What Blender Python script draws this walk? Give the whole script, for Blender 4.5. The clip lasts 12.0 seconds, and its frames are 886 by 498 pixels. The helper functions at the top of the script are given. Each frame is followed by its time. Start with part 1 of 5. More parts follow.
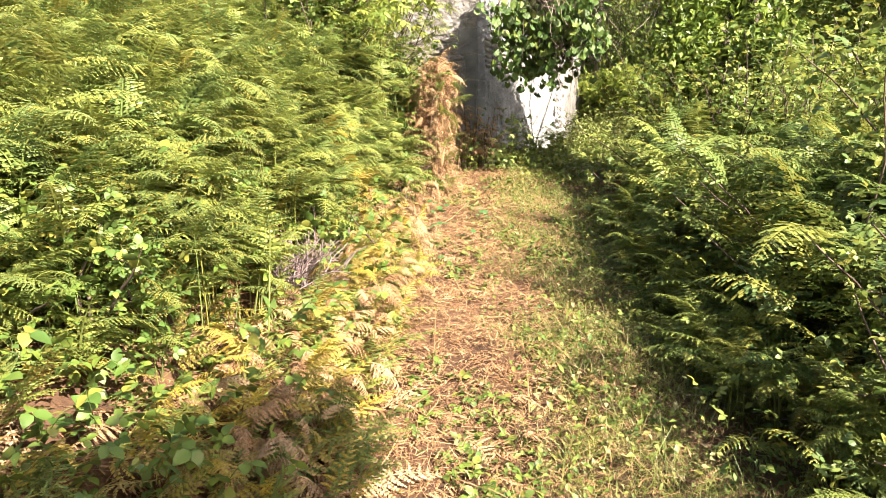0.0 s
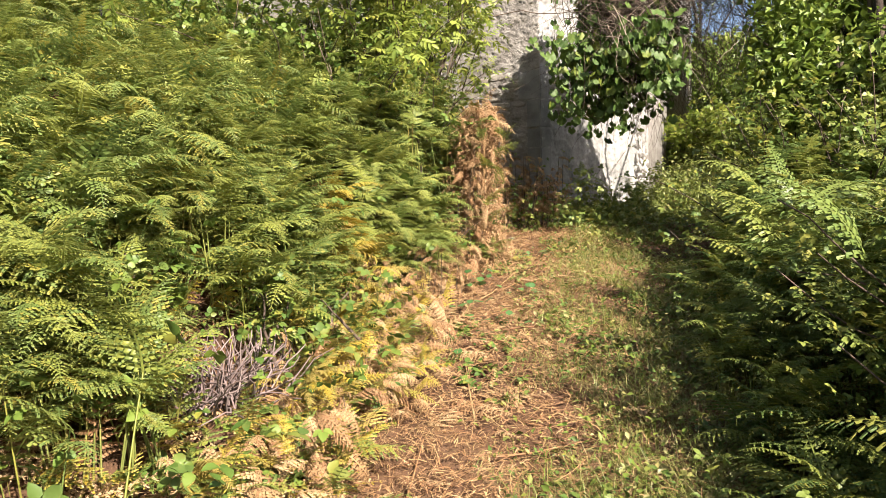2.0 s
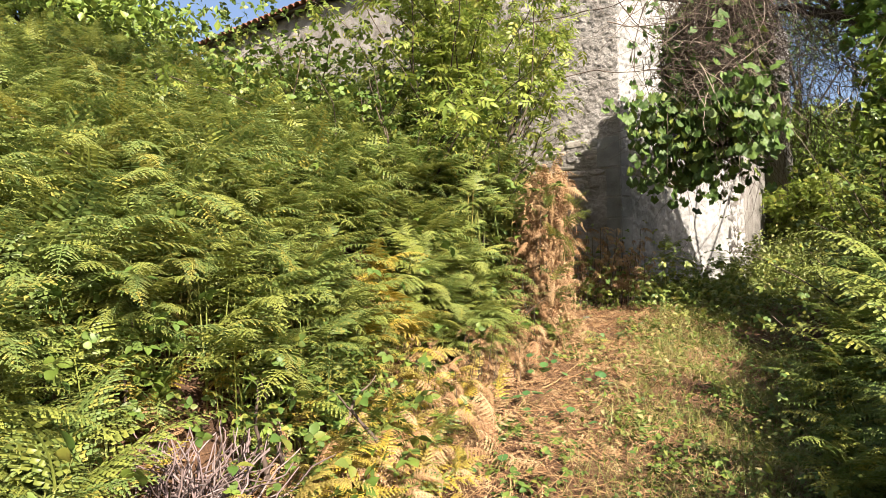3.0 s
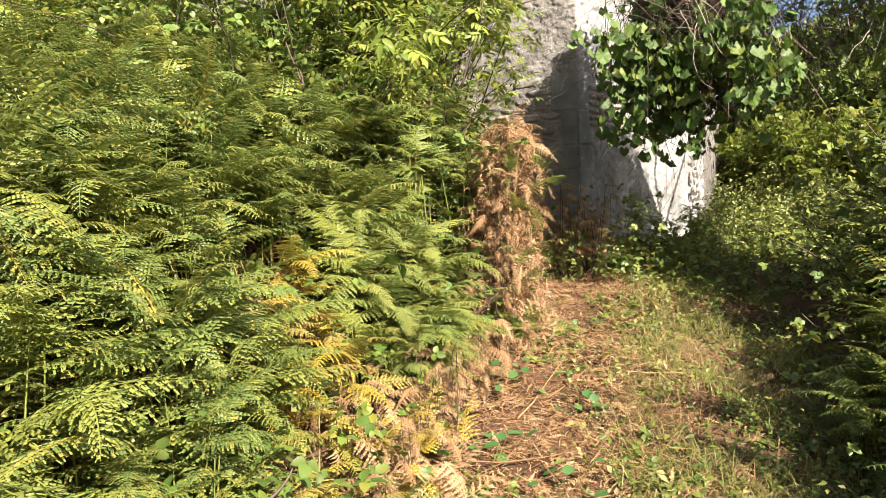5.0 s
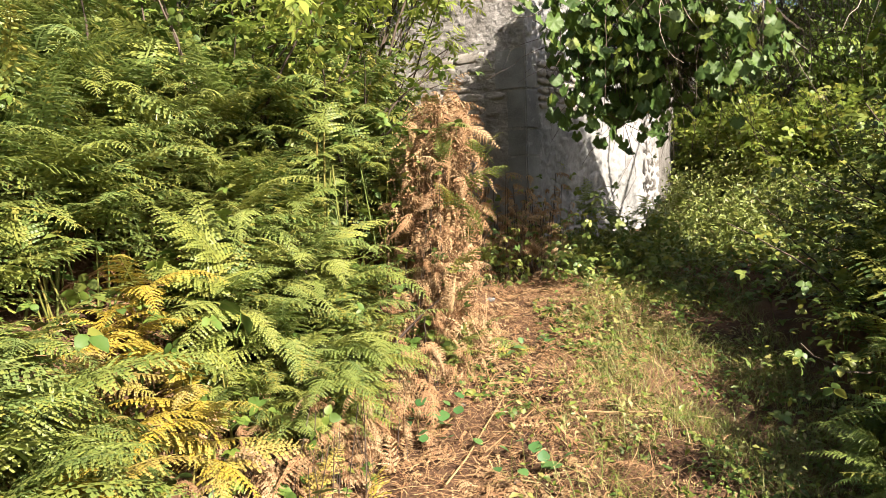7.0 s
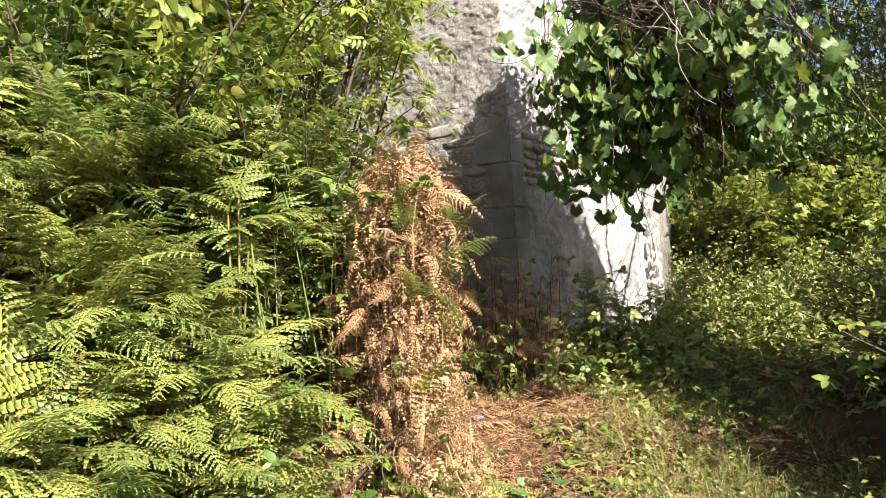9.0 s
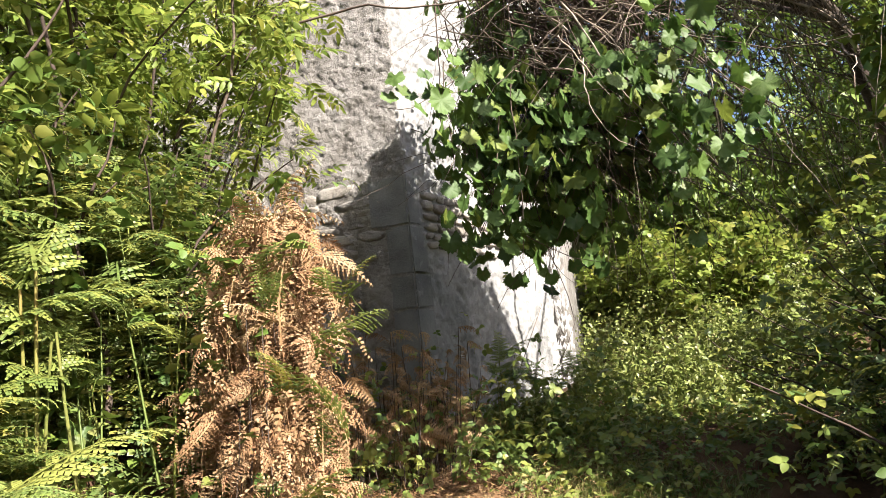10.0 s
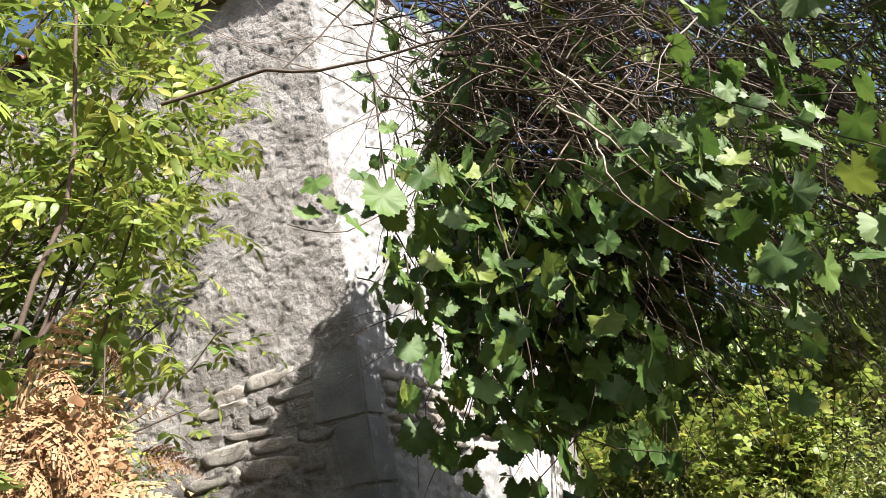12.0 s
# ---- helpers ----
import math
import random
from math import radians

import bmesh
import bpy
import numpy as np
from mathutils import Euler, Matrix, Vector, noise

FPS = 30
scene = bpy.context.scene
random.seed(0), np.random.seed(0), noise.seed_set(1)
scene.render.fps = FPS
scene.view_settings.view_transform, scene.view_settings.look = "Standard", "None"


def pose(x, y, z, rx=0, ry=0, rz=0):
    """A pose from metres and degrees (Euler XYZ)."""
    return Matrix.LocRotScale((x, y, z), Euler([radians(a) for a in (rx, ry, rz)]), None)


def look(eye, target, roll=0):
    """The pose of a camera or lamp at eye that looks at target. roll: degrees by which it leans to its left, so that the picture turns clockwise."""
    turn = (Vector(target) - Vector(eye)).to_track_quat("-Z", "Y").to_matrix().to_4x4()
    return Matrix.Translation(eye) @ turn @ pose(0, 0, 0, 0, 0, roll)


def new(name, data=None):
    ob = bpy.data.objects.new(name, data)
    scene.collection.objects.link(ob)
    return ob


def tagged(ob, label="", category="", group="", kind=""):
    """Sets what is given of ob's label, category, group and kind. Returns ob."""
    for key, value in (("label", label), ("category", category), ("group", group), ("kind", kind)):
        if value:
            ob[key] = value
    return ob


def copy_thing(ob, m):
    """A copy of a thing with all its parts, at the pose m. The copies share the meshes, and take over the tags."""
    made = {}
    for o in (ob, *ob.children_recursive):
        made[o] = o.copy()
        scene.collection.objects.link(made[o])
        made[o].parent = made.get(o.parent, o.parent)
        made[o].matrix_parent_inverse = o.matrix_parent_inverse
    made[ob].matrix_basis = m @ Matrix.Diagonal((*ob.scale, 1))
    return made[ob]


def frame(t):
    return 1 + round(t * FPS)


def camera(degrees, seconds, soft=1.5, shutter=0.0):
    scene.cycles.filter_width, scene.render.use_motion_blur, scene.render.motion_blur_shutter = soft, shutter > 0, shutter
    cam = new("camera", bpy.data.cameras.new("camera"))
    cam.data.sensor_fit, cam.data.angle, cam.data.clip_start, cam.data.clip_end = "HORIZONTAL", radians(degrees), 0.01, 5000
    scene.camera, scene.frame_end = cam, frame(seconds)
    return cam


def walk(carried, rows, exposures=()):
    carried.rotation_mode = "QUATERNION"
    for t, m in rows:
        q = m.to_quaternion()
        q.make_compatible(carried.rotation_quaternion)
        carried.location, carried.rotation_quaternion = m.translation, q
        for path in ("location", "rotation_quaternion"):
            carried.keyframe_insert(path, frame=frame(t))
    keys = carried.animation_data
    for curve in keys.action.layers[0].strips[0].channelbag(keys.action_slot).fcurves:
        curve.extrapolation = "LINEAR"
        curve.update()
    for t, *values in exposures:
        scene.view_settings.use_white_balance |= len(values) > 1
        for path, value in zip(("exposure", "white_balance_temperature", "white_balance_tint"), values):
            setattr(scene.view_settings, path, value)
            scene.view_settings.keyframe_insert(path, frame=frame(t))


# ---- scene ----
cam = camera(66.2, 12.0, 0.5)
METRES, EYE, TILT, LEAN, TURN = 7.0, 1.62, -8.0, 0.0, 0.0
ROWS = [
    (0.0, 0.0, 0.0, 0.0, 0.0, 0.0, 0.0),
    (0.5, 0.0222, 0.0432, 0.0103, 0.41, -0.06, 0.45),
    (1.0, 0.0424, 0.0825, 0.0129, 2.04, 1.05, 1.07),
    (1.5, 0.0629, 0.1353, 0.02, 7.86, 2.63, 1.59),
    (2.0, 0.0675, 0.1803, 0.0314, 8.18, 4.62, 0.57),
    (2.5, 0.0784, 0.2236, 0.0349, 11.61, 8.6, -1.03),
    (3.0, 0.0848, 0.2706, 0.0451, 15.27, 10.68, -1.53),
    (5.0, 0.034, 0.4214, 0.117, 9.53, 5.05, 0.82),
    (5.5, 0.0324, 0.4492, 0.1227, 7.19, 2.4, 1.35),
    (6.0, 0.0408, 0.4749, 0.1351, 7.18, 2.55, 1.5),
    (6.5, 0.0411, 0.5066, 0.1397, 5.08, 2.55, 1.29),
    (8.5, 0.0353, 0.6531, 0.162, 6.73, 10.03, 1.37),
    (9.0, 0.0388, 0.6905, 0.159, 4.3, 11.77, 2.93),
    (9.5, 0.0488, 0.7303, 0.1631, -0.64, 15.07, 6.21),
    (10.0, 0.0464, 0.7669, 0.1767, -2.91, 16.96, 6.89),
    (10.5, 0.0546, 0.8002, 0.1903, -6.54, 24.1, 9.0),
    (11.0, 0.0662, 0.8477, 0.203, -5.49, 30.29, 10.36),
    (11.5, 0.0659, 0.8934, 0.215, -3.24, 31.69, 10.51),
    (12.0, 0.0698, 0.9304, 0.2286, -3.14, 32.61, 11.18),
]
EXPOSURES = [(0.0, 2.72, 6300, 17), (0.6, 2.3, 6300, 17), (1.5, 2.1, 6300, 17), (3.0, 2.1, 6300, 16), (6.5, 2.14, 6250, 16), (9.0, 2.2, 6000, 16), (10.5, 2.24, 5850, 16), (12.0, 2.1, 5750, 15)]
walk(cam, [(t, pose(0, 0, EYE, TILT, LEAN, TURN) @ pose(METRES * x, METRES * y, METRES * z, 90 + pitch, roll, yaw)) for t, x, y, z, yaw, pitch, roll in ROWS], EXPOSURES)

# ---- sky and sun ----
SUN_AZ, SUN_EL = (0.66, -0.75), 38.0
world = bpy.data.worlds.new("sky")
scene.world = world
world.use_nodes = True
wn = world.node_tree.nodes
wn.clear()
sky = wn.new("ShaderNodeTexSky")
sky.sky_type, sky.sun_disc = "NISHITA", False
sky.dust_density, sky.ozone_density = 3.5, 0.6
sky.sun_elevation = radians(SUN_EL)
sky.sun_rotation = math.atan2(SUN_AZ[0], SUN_AZ[1])
backg, wout = wn.new("ShaderNodeBackground"), wn.new("ShaderNodeOutputWorld")
backg.inputs["Strength"].default_value = 0.05
world.node_tree.links.new(sky.outputs[0], backg.inputs[0])
world.node_tree.links.new(backg.outputs[0], wout.inputs[0])
sun = new("sun", bpy.data.lights.new("sun", "SUN"))
sun.data.energy, sun.data.angle, sun.data.color = 5.0, radians(0.55), (1.0, 0.90, 0.72)
sc = math.cos(radians(SUN_EL))
sun.matrix_world = look((SUN_AZ[0] * sc * 30, SUN_AZ[1] * sc * 30, math.sin(radians(SUN_EL)) * 30), (0, 0, 0))


# ---- materials ----
def material(name):
    m = bpy.data.materials.new(name)
    m.use_nodes = True
    m.node_tree.nodes.clear()
    return m, m.node_tree.nodes, m.node_tree.links


def ramp_node(n, stops):
    r = n.new("ShaderNodeValToRGB")
    while len(r.color_ramp.elements) < len(stops):
        r.color_ramp.elements.new(0.5)
    for e, (p, c) in zip(r.color_ramp.elements, stops):
        e.position, e.color = p, (*c, 1)
    return r


def leaf_material(name, colours, trans=0.26, rough=0.45, spots=0.25, spot=(0.16, 0.09, 0.03)):
    """Thin plant tissue: the colour runs over the given shades from leaf to leaf, with brown flecks and some light shining through."""
    m, n, l = material(name)
    tone = n.new("ShaderNodeAttribute")
    tone.attribute_name = "tone"
    info = n.new("ShaderNodeObjectInfo")
    isl = n.new("ShaderNodeNewGeometry")
    a1 = n.new("ShaderNodeMath")
    a1.operation = "ADD"
    l.new(tone.outputs["Fac"], a1.inputs[0])
    l.new(info.outputs["Random"], a1.inputs[1])
    a2 = n.new("ShaderNodeMath")
    a2.operation = "MULTIPLY_ADD"
    l.new(isl.outputs["Random Per Island"], a2.inputs[0])
    a2.inputs[1].default_value = 0.3
    l.new(a1.outputs[0], a2.inputs[2])
    fr = n.new("ShaderNodeMath")
    fr.operation = "FRACT"
    l.new(a2.outputs[0], fr.inputs[0])
    r = ramp_node(n, [(i / (len(colours) - 1), c) for i, c in enumerate(colours)])
    l.new(fr.outputs[0], r.inputs[0])
    geo = n.new("ShaderNodeTexCoord")
    no = n.new("ShaderNodeTexNoise")
    no.inputs["Scale"].default_value, no.inputs["Detail"].default_value = 28, 4
    l.new(geo.outputs["Object"], no.inputs["Vector"])
    sr = ramp_node(n, [(0.58, (0, 0, 0)), (0.72, (spots, spots, spots))])
    l.new(no.outputs["Fac"], sr.inputs[0])
    mix = n.new("ShaderNodeMix")
    mix.data_type = "RGBA"
    l.new(sr.outputs[0], mix.inputs["Factor"])
    l.new(r.outputs[0], mix.inputs["A"])
    mix.inputs["B"].default_value = (*spot, 1)
    p = n.new("ShaderNodeBsdfPrincipled")
    l.new(mix.outputs["Result"], p.inputs["Base Color"])
    p.inputs["Roughness"].default_value = rough
    p.inputs["Specular IOR Level"].default_value = 0.38
    t = n.new("ShaderNodeBsdfTranslucent")
    l.new(mix.outputs["Result"], t.inputs["Color"])
    bm = n.new("ShaderNodeBump")
    bm.inputs["Strength"].default_value, bm.inputs["Distance"].default_value = 0.3, 0.004
    l.new(no.outputs["Fac"], bm.inputs["Height"])
    l.new(bm.outputs[0], p.inputs["Normal"])
    ms = n.new("ShaderNodeMixShader")
    ms.inputs[0].default_value = trans
    o = n.new("ShaderNodeOutputMaterial")
    l.new(p.outputs[0], ms.inputs[1])
    l.new(t.outputs[0], ms.inputs[2])
    l.new(ms.outputs[0], o.inputs[0])
    return m


def rough_material(name, colours, scale=3.0, fine=40.0, rough=0.9, bump=0.6, dist=0.01, vary=0.25, streak=0.0):
    """Stone, plaster, bark and soil: two scales of noise for colour, fine relief, and a shade of its own for each piece."""
    m, n, l = material(name)
    tc = n.new("ShaderNodeTexCoord")
    geo = n.new("ShaderNodeNewGeometry")
    info = n.new("ShaderNodeObjectInfo")
    n1, n2 = n.new("ShaderNodeTexNoise"), n.new("ShaderNodeTexNoise")
    n1.inputs["Scale"].default_value, n1.inputs["Detail"].default_value = scale, 6
    n2.inputs["Scale"].default_value, n2.inputs["Detail"].default_value = fine, 8
    n2.inputs["Roughness"].default_value = 0.7
    l.new(geo.outputs["Position"], n1.inputs["Vector"])
    l.new(geo.outputs["Position"], n2.inputs["Vector"])
    s = n.new("ShaderNodeMath")
    s.operation = "MULTIPLY_ADD"
    l.new(n2.outputs["Fac"], s.inputs[0])
    s.inputs[1].default_value = 0.5
    l.new(n1.outputs["Fac"], s.inputs[2])
    v = n.new("ShaderNodeMath")
    v.operation = "MULTIPLY_ADD"
    l.new(info.outputs["Random"], v.inputs[0])
    v.inputs[1].default_value = vary
    l.new(s.outputs[0], v.inputs[2])
    last = v
    if streak:
        mp = n.new("ShaderNodeMapping")
        mp.inputs["Scale"].default_value = (9, 9, 0.7)
        l.new(geo.outputs["Position"], mp.inputs[0])
        n3 = n.new("ShaderNodeTexNoise")
        n3.inputs["Scale"].default_value, n3.inputs["Detail"].default_value = 1.0, 5
        l.new(mp.outputs[0], n3.inputs["Vector"])
        st = n.new("ShaderNodeMath")
        st.operation = "MULTIPLY_ADD"
        l.new(n3.outputs["Fac"], st.inputs[0])
        st.inputs[1].default_value = streak
        l.new(v.outputs[0], st.inputs[2])
        last = st
    mr = n.new("ShaderNodeMapRange")
    l.new(last.outputs[0], mr.inputs[0])
    mr.inputs[1].default_value = 0.5 + streak * 0.4
    mr.inputs[2].default_value = 1.05 + vary * 0.8 + streak * 0.6
    r = ramp_node(n, [(i / (len(colours) - 1), c) for i, c in enumerate(colours)])
    l.new(mr.outputs[0], r.inputs[0])
    p = n.new("ShaderNodeBsdfPrincipled")
    l.new(r.outputs[0], p.inputs["Base Color"])
    p.inputs["Roughness"].default_value = rough
    p.inputs["Specular IOR Level"].default_value = 0.25
    b = n.new("ShaderNodeBump")
    b.inputs["Strength"].default_value, b.inputs["Distance"].default_value = bump, dist
    l.new(n2.outputs["Fac"], b.inputs["Height"])
    l.new(b.outputs[0], p.inputs["Normal"])
    o = n.new("ShaderNodeOutputMaterial")
    l.new(p.outputs[0], o.inputs[0])
    return m


M_FERN = leaf_material("bracken_green", [(0.103, 0.156, 0.0407), (0.153, 0.197, 0.0448), (0.23, 0.25, 0.0488), (0.121, 0.174, 0.0488), (0.281, 0.255, 0.0488)], trans=0.4)
M_LIME = leaf_material("bracken_lime", [(0.183, 0.245, 0.0594), (0.236, 0.274, 0.0669), (0.301, 0.313, 0.0742), (0.161, 0.225, 0.0669)], trans=0.42)
M_FERN_DARK = leaf_material("bracken_blue_green", [(0.083, 0.138, 0.0368), (0.128, 0.179, 0.0414), (0.175, 0.213, 0.0459), (0.242, 0.24, 0.0459)], trans=0.38)
M_YELLOW = leaf_material("bracken_yellow", [(0.349, 0.254, 0.0317), (0.39, 0.306, 0.0528), (0.306, 0.232, 0.0739), (0.264, 0.243, 0.0422)], spots=0.4, trans=0.32)
M_RUST = leaf_material("bracken_rust", [(0.219, 0.115, 0.0517), (0.302, 0.194, 0.0944), (0.345, 0.242, 0.131), (0.177, 0.0894, 0.04), (0.27, 0.164, 0.0776)], trans=0.14, rough=0.8)
M_STRAW = leaf_material("dry_straw", [(0.2, 0.105, 0.0475), (0.251, 0.15, 0.0672), (0.15, 0.0702, 0.0316), (0.301, 0.211, 0.099), (0.22, 0.116, 0.0514)], trans=0.11, rough=0.7)
M_GRASS = leaf_material("grass", [(0.0792, 0.122, 0.0158), (0.138, 0.169, 0.0264), (0.254, 0.222, 0.0792), (0.0952, 0.138, 0.0211), (0.306, 0.254, 0.126)])
M_BRAMBLE = leaf_material("bramble_leaf", [(0.0425, 0.0832, 0.0134), (0.0729, 0.122, 0.0202), (0.115, 0.161, 0.0235), (0.0546, 0.0941, 0.0202), (0.17, 0.172, 0.027)], trans=0.22, rough=0.52)
M_BIND = leaf_material("heart_leaf", [(0.037, 0.0952, 0.0264), (0.0528, 0.122, 0.0317), (0.0739, 0.138, 0.037)], trans=0.22, rough=0.5)
M_SHRUB = leaf_material("shrub_leaf", [(0.17, 0.213, 0.0482), (0.211, 0.243, 0.0603), (0.107, 0.141, 0.0319), (0.157, 0.19, 0.0398), (0.189, 0.209, 0.0477), (0.117, 0.16, 0.0359), (0.216, 0.194, 0.0716)], trans=0.32)
M_ELDER = leaf_material("elder_leaf", [(0.161, 0.218, 0.035), (0.226, 0.273, 0.0451), (0.117, 0.175, 0.03), (0.296, 0.292, 0.0551)], trans=0.45)
M_GRAPE = leaf_material("grape_leaf", [(0.0349, 0.0699, 0.0131), (0.0523, 0.1, 0.0174), (0.0869, 0.144, 0.0261), (0.0392, 0.0786, 0.0152), (0.139, 0.174, 0.0261)], trans=0.27, rough=0.55, spots=0.3)
M_TREE = leaf_material("tree_leaf", [(0.0713, 0.124, 0.019), (0.116, 0.171, 0.0238), (0.161, 0.21, 0.0333), (0.0891, 0.143, 0.0285)])
M_HEATHER = leaf_material("dry_heather", [(0.138, 0.1, 0.0952), (0.19, 0.142, 0.142), (0.106, 0.0739, 0.0634), (0.222, 0.179, 0.174)], trans=0.07, rough=0.9)
M_STEM = rough_material("green_stem", [(0.05, 0.06, 0.015), (0.0869, 0.102, 0.0216), (0.162, 0.152, 0.0379), (0.206, 0.141, 0.0433)], 4, 60, 0.6, 0.2, 0.002)
M_TWIG = rough_material("dead_twig", [(0.0252, 0.0179, 0.0146), (0.0617, 0.0438, 0.0337), (0.134, 0.104, 0.0813)], 5, 80, 0.85, 0.5, 0.003, 0.3)
M_BARK = rough_material("bark", [(0.018, 0.014, 0.011), (0.0325, 0.0244, 0.0189), (0.0758, 0.0595, 0.0433), (0.13, 0.114, 0.0869)], 5, 60, 0.95, 1.0, 0.01)
M_SOIL = rough_material("soil_and_humus", [(0.0379, 0.0216, 0.0119), (0.0869, 0.046, 0.0244), (0.146, 0.0812, 0.0433), (0.0704, 0.0731, 0.0244)], 2.2, 45, 0.95, 1.0, 0.03, 0.0)
M_RUBBLE = rough_material("rubble_mortar", [(0.101, 0.0918, 0.0802), (0.193, 0.179, 0.163), (0.267, 0.253, 0.235), (0.304, 0.294, 0.276)], 5, 38, 0.95, 1.0, 0.02, 0.1)
M_STONE = rough_material("limestone", [(0.119, 0.102, 0.0812), (0.206, 0.184, 0.157), (0.281, 0.26, 0.227), (0.325, 0.303, 0.271)], 6, 45, 0.92, 1.0, 0.012, 0.35)
M_QUOIN = rough_material("grey_quoin", [(0.0869, 0.0869, 0.0812), (0.162, 0.162, 0.157), (0.227, 0.227, 0.216)], 5, 60, 0.9, 0.8, 0.008, 0.2)
M_PLASTER = rough_material("old_lime_plaster", [(0.0918, 0.0918, 0.0894), (0.179, 0.179, 0.173), (0.249, 0.246, 0.238), (0.298, 0.289, 0.271)], 2.5, 26, 0.9, 0.9, 0.014, 0.0, 0.6)
M_TILE = rough_material("clay_tile", [(0.0869, 0.0433, 0.0325), (0.173, 0.0758, 0.0487), (0.227, 0.119, 0.0812)], 6, 40, 0.9, 0.6, 0.008, 0.4)
M_WOOD = rough_material("grey_rafter", [(0.0271, 0.0216, 0.0162), (0.0649, 0.0514, 0.0379), (0.108, 0.0894, 0.0704)], 4, 60, 0.9, 0.6, 0.005)
M_BERRY = rough_material("dark_berry", [(0.00792, 0.0066, 0.0132), (0.0198, 0.0145, 0.0297), (0.0462, 0.0396, 0.0594)], 30, 90, 0.45, 0.1, 0.001)


# ---- mesh helpers ----
rng = np.random.default_rng(7)


def sm(a):
    a = np.clip(a, 0, 1)
    return a * a * (3 - 2 * a)


def mesh_np(name, V, T, mat, tone=None, smooth=False):
    me = bpy.data.meshes.new(name)
    V, T = np.asarray(V, dtype=np.float32), np.asarray(T, dtype=np.int32)
    me.vertices.add(len(V))
    me.vertices.foreach_set("co", V.ravel())
    me.loops.add(T.size)
    me.loops.foreach_set("vertex_index", T.ravel())
    me.polygons.add(len(T))
    me.polygons.foreach_set("loop_start", np.arange(0, T.size, T.shape[1], dtype=np.int32))
    if smooth:
        me.polygons.foreach_set("use_smooth", np.ones(len(T), dtype=bool))
    if tone is not None:
        at = me.attributes.new("tone", "FLOAT", "POINT")
        at.data.foreach_set("value", np.asarray(tone, dtype=np.float32))
    me.update()
    me.materials.append(mat)
    return me


def part(name, me, parent, label="", m=None):
    ob = new(name, me)
    ob.parent = parent
    if m is not None:
        ob.matrix_basis = m
    if label:
        ob["label"] = label
    return ob


def thing(name, m, label, category, group="", kind=""):
    ob = tagged(new(name), label, category, group, kind)
    ob.empty_display_size = 0.05
    ob.matrix_basis = m
    return ob


def join(pieces):
    Vs, Ts, o = [], [], 0
    for V, T in pieces:
        Vs.append(V)
        Ts.append(np.asarray(T) + o)
        o += len(V)
    return np.concatenate(Vs), np.concatenate(Ts)


def rot_np(yaw, tilt, roll):
    """Stack of turns: roll about y, then tilt about x, then yaw about z."""
    cy, sy, ct, st, cr, sr = np.cos(yaw), np.sin(yaw), np.cos(tilt), np.sin(tilt), np.cos(roll), np.sin(roll)
    o, i = np.zeros_like(yaw), np.ones_like(yaw)
    Z = np.stack([cy, -sy, o, sy, cy, o, o, o, i], -1).reshape(-1, 3, 3)
    X = np.stack([i, o, o, o, ct, -st, o, st, ct], -1).reshape(-1, 3, 3)
    Y = np.stack([cr, o, sr, o, i, o, -sr, o, cr], -1).reshape(-1, 3, 3)
    return Z @ X @ Y


def scatter(templates, P, yaw, tilt, roll, scale):
    """Many copies of the templates as one array of vertices, triangles and tones."""
    P = np.asarray(P, dtype=float)
    k = len(P)
    pick = rng.integers(0, len(templates), k)
    R = rot_np(np.broadcast_to(yaw, k).astype(float), np.broadcast_to(tilt, k).astype(float), np.broadcast_to(roll, k).astype(float))
    sc_ = np.broadcast_to(scale, k)
    Vs, Ts, tones, o = [], [], [], 0
    for i, (V, T) in enumerate(templates):
        q = np.where(pick == i)[0]
        if not len(q):
            continue
        W = np.einsum("kij,nj->kni", R[q], V) * sc_[q][:, None, None] + P[q][:, None, :]
        Vs.append(W.reshape(-1, 3))
        Ts.append((np.asarray(T)[None] + (np.arange(len(q)) * len(V))[:, None, None] + o).reshape(-1, 3))
        tones.append(np.repeat(rng.random(len(q)), len(V)))
        o += len(q) * len(V)
    return np.concatenate(Vs), np.concatenate(Ts), np.concatenate(tones)


def stuff(name, label, category, data, mat):
    V, T, tone = data
    return tagged(new(name, mesh_np(name, V, T, mat, tone)), label, category, "", "stuff")


def tube(points, r0, r1, sides=5):
    """Tapered tube along points, as triangles."""
    P = np.asarray(points, dtype=float)
    n = len(P)
    t = np.gradient(P, axis=0)
    t /= np.linalg.norm(t, axis=1)[:, None] + 1e-9
    ref = np.where(np.abs(t[:, 2:3]) > 0.9, np.array([[1.0, 0, 0]]), np.array([[0, 0, 1.0]]))
    a = np.cross(t, ref)
    a /= np.linalg.norm(a, axis=1)[:, None] + 1e-9
    b = np.cross(t, a)
    r = np.linspace(r0, r1, n)[:, None]
    ring = [P + r * (a * math.cos(2 * math.pi * k / sides) + b * math.sin(2 * math.pi * k / sides)) for k in range(sides)]
    V = np.stack(ring, 1).reshape(-1, 3)
    T = []
    for i in range(n - 1):
        for k in range(sides):
            p, q = i * sides + k, i * sides + (k + 1) % sides
            T += [(p, q, q + sides), (p, q + sides, p + sides)]
    return V, np.array(T)


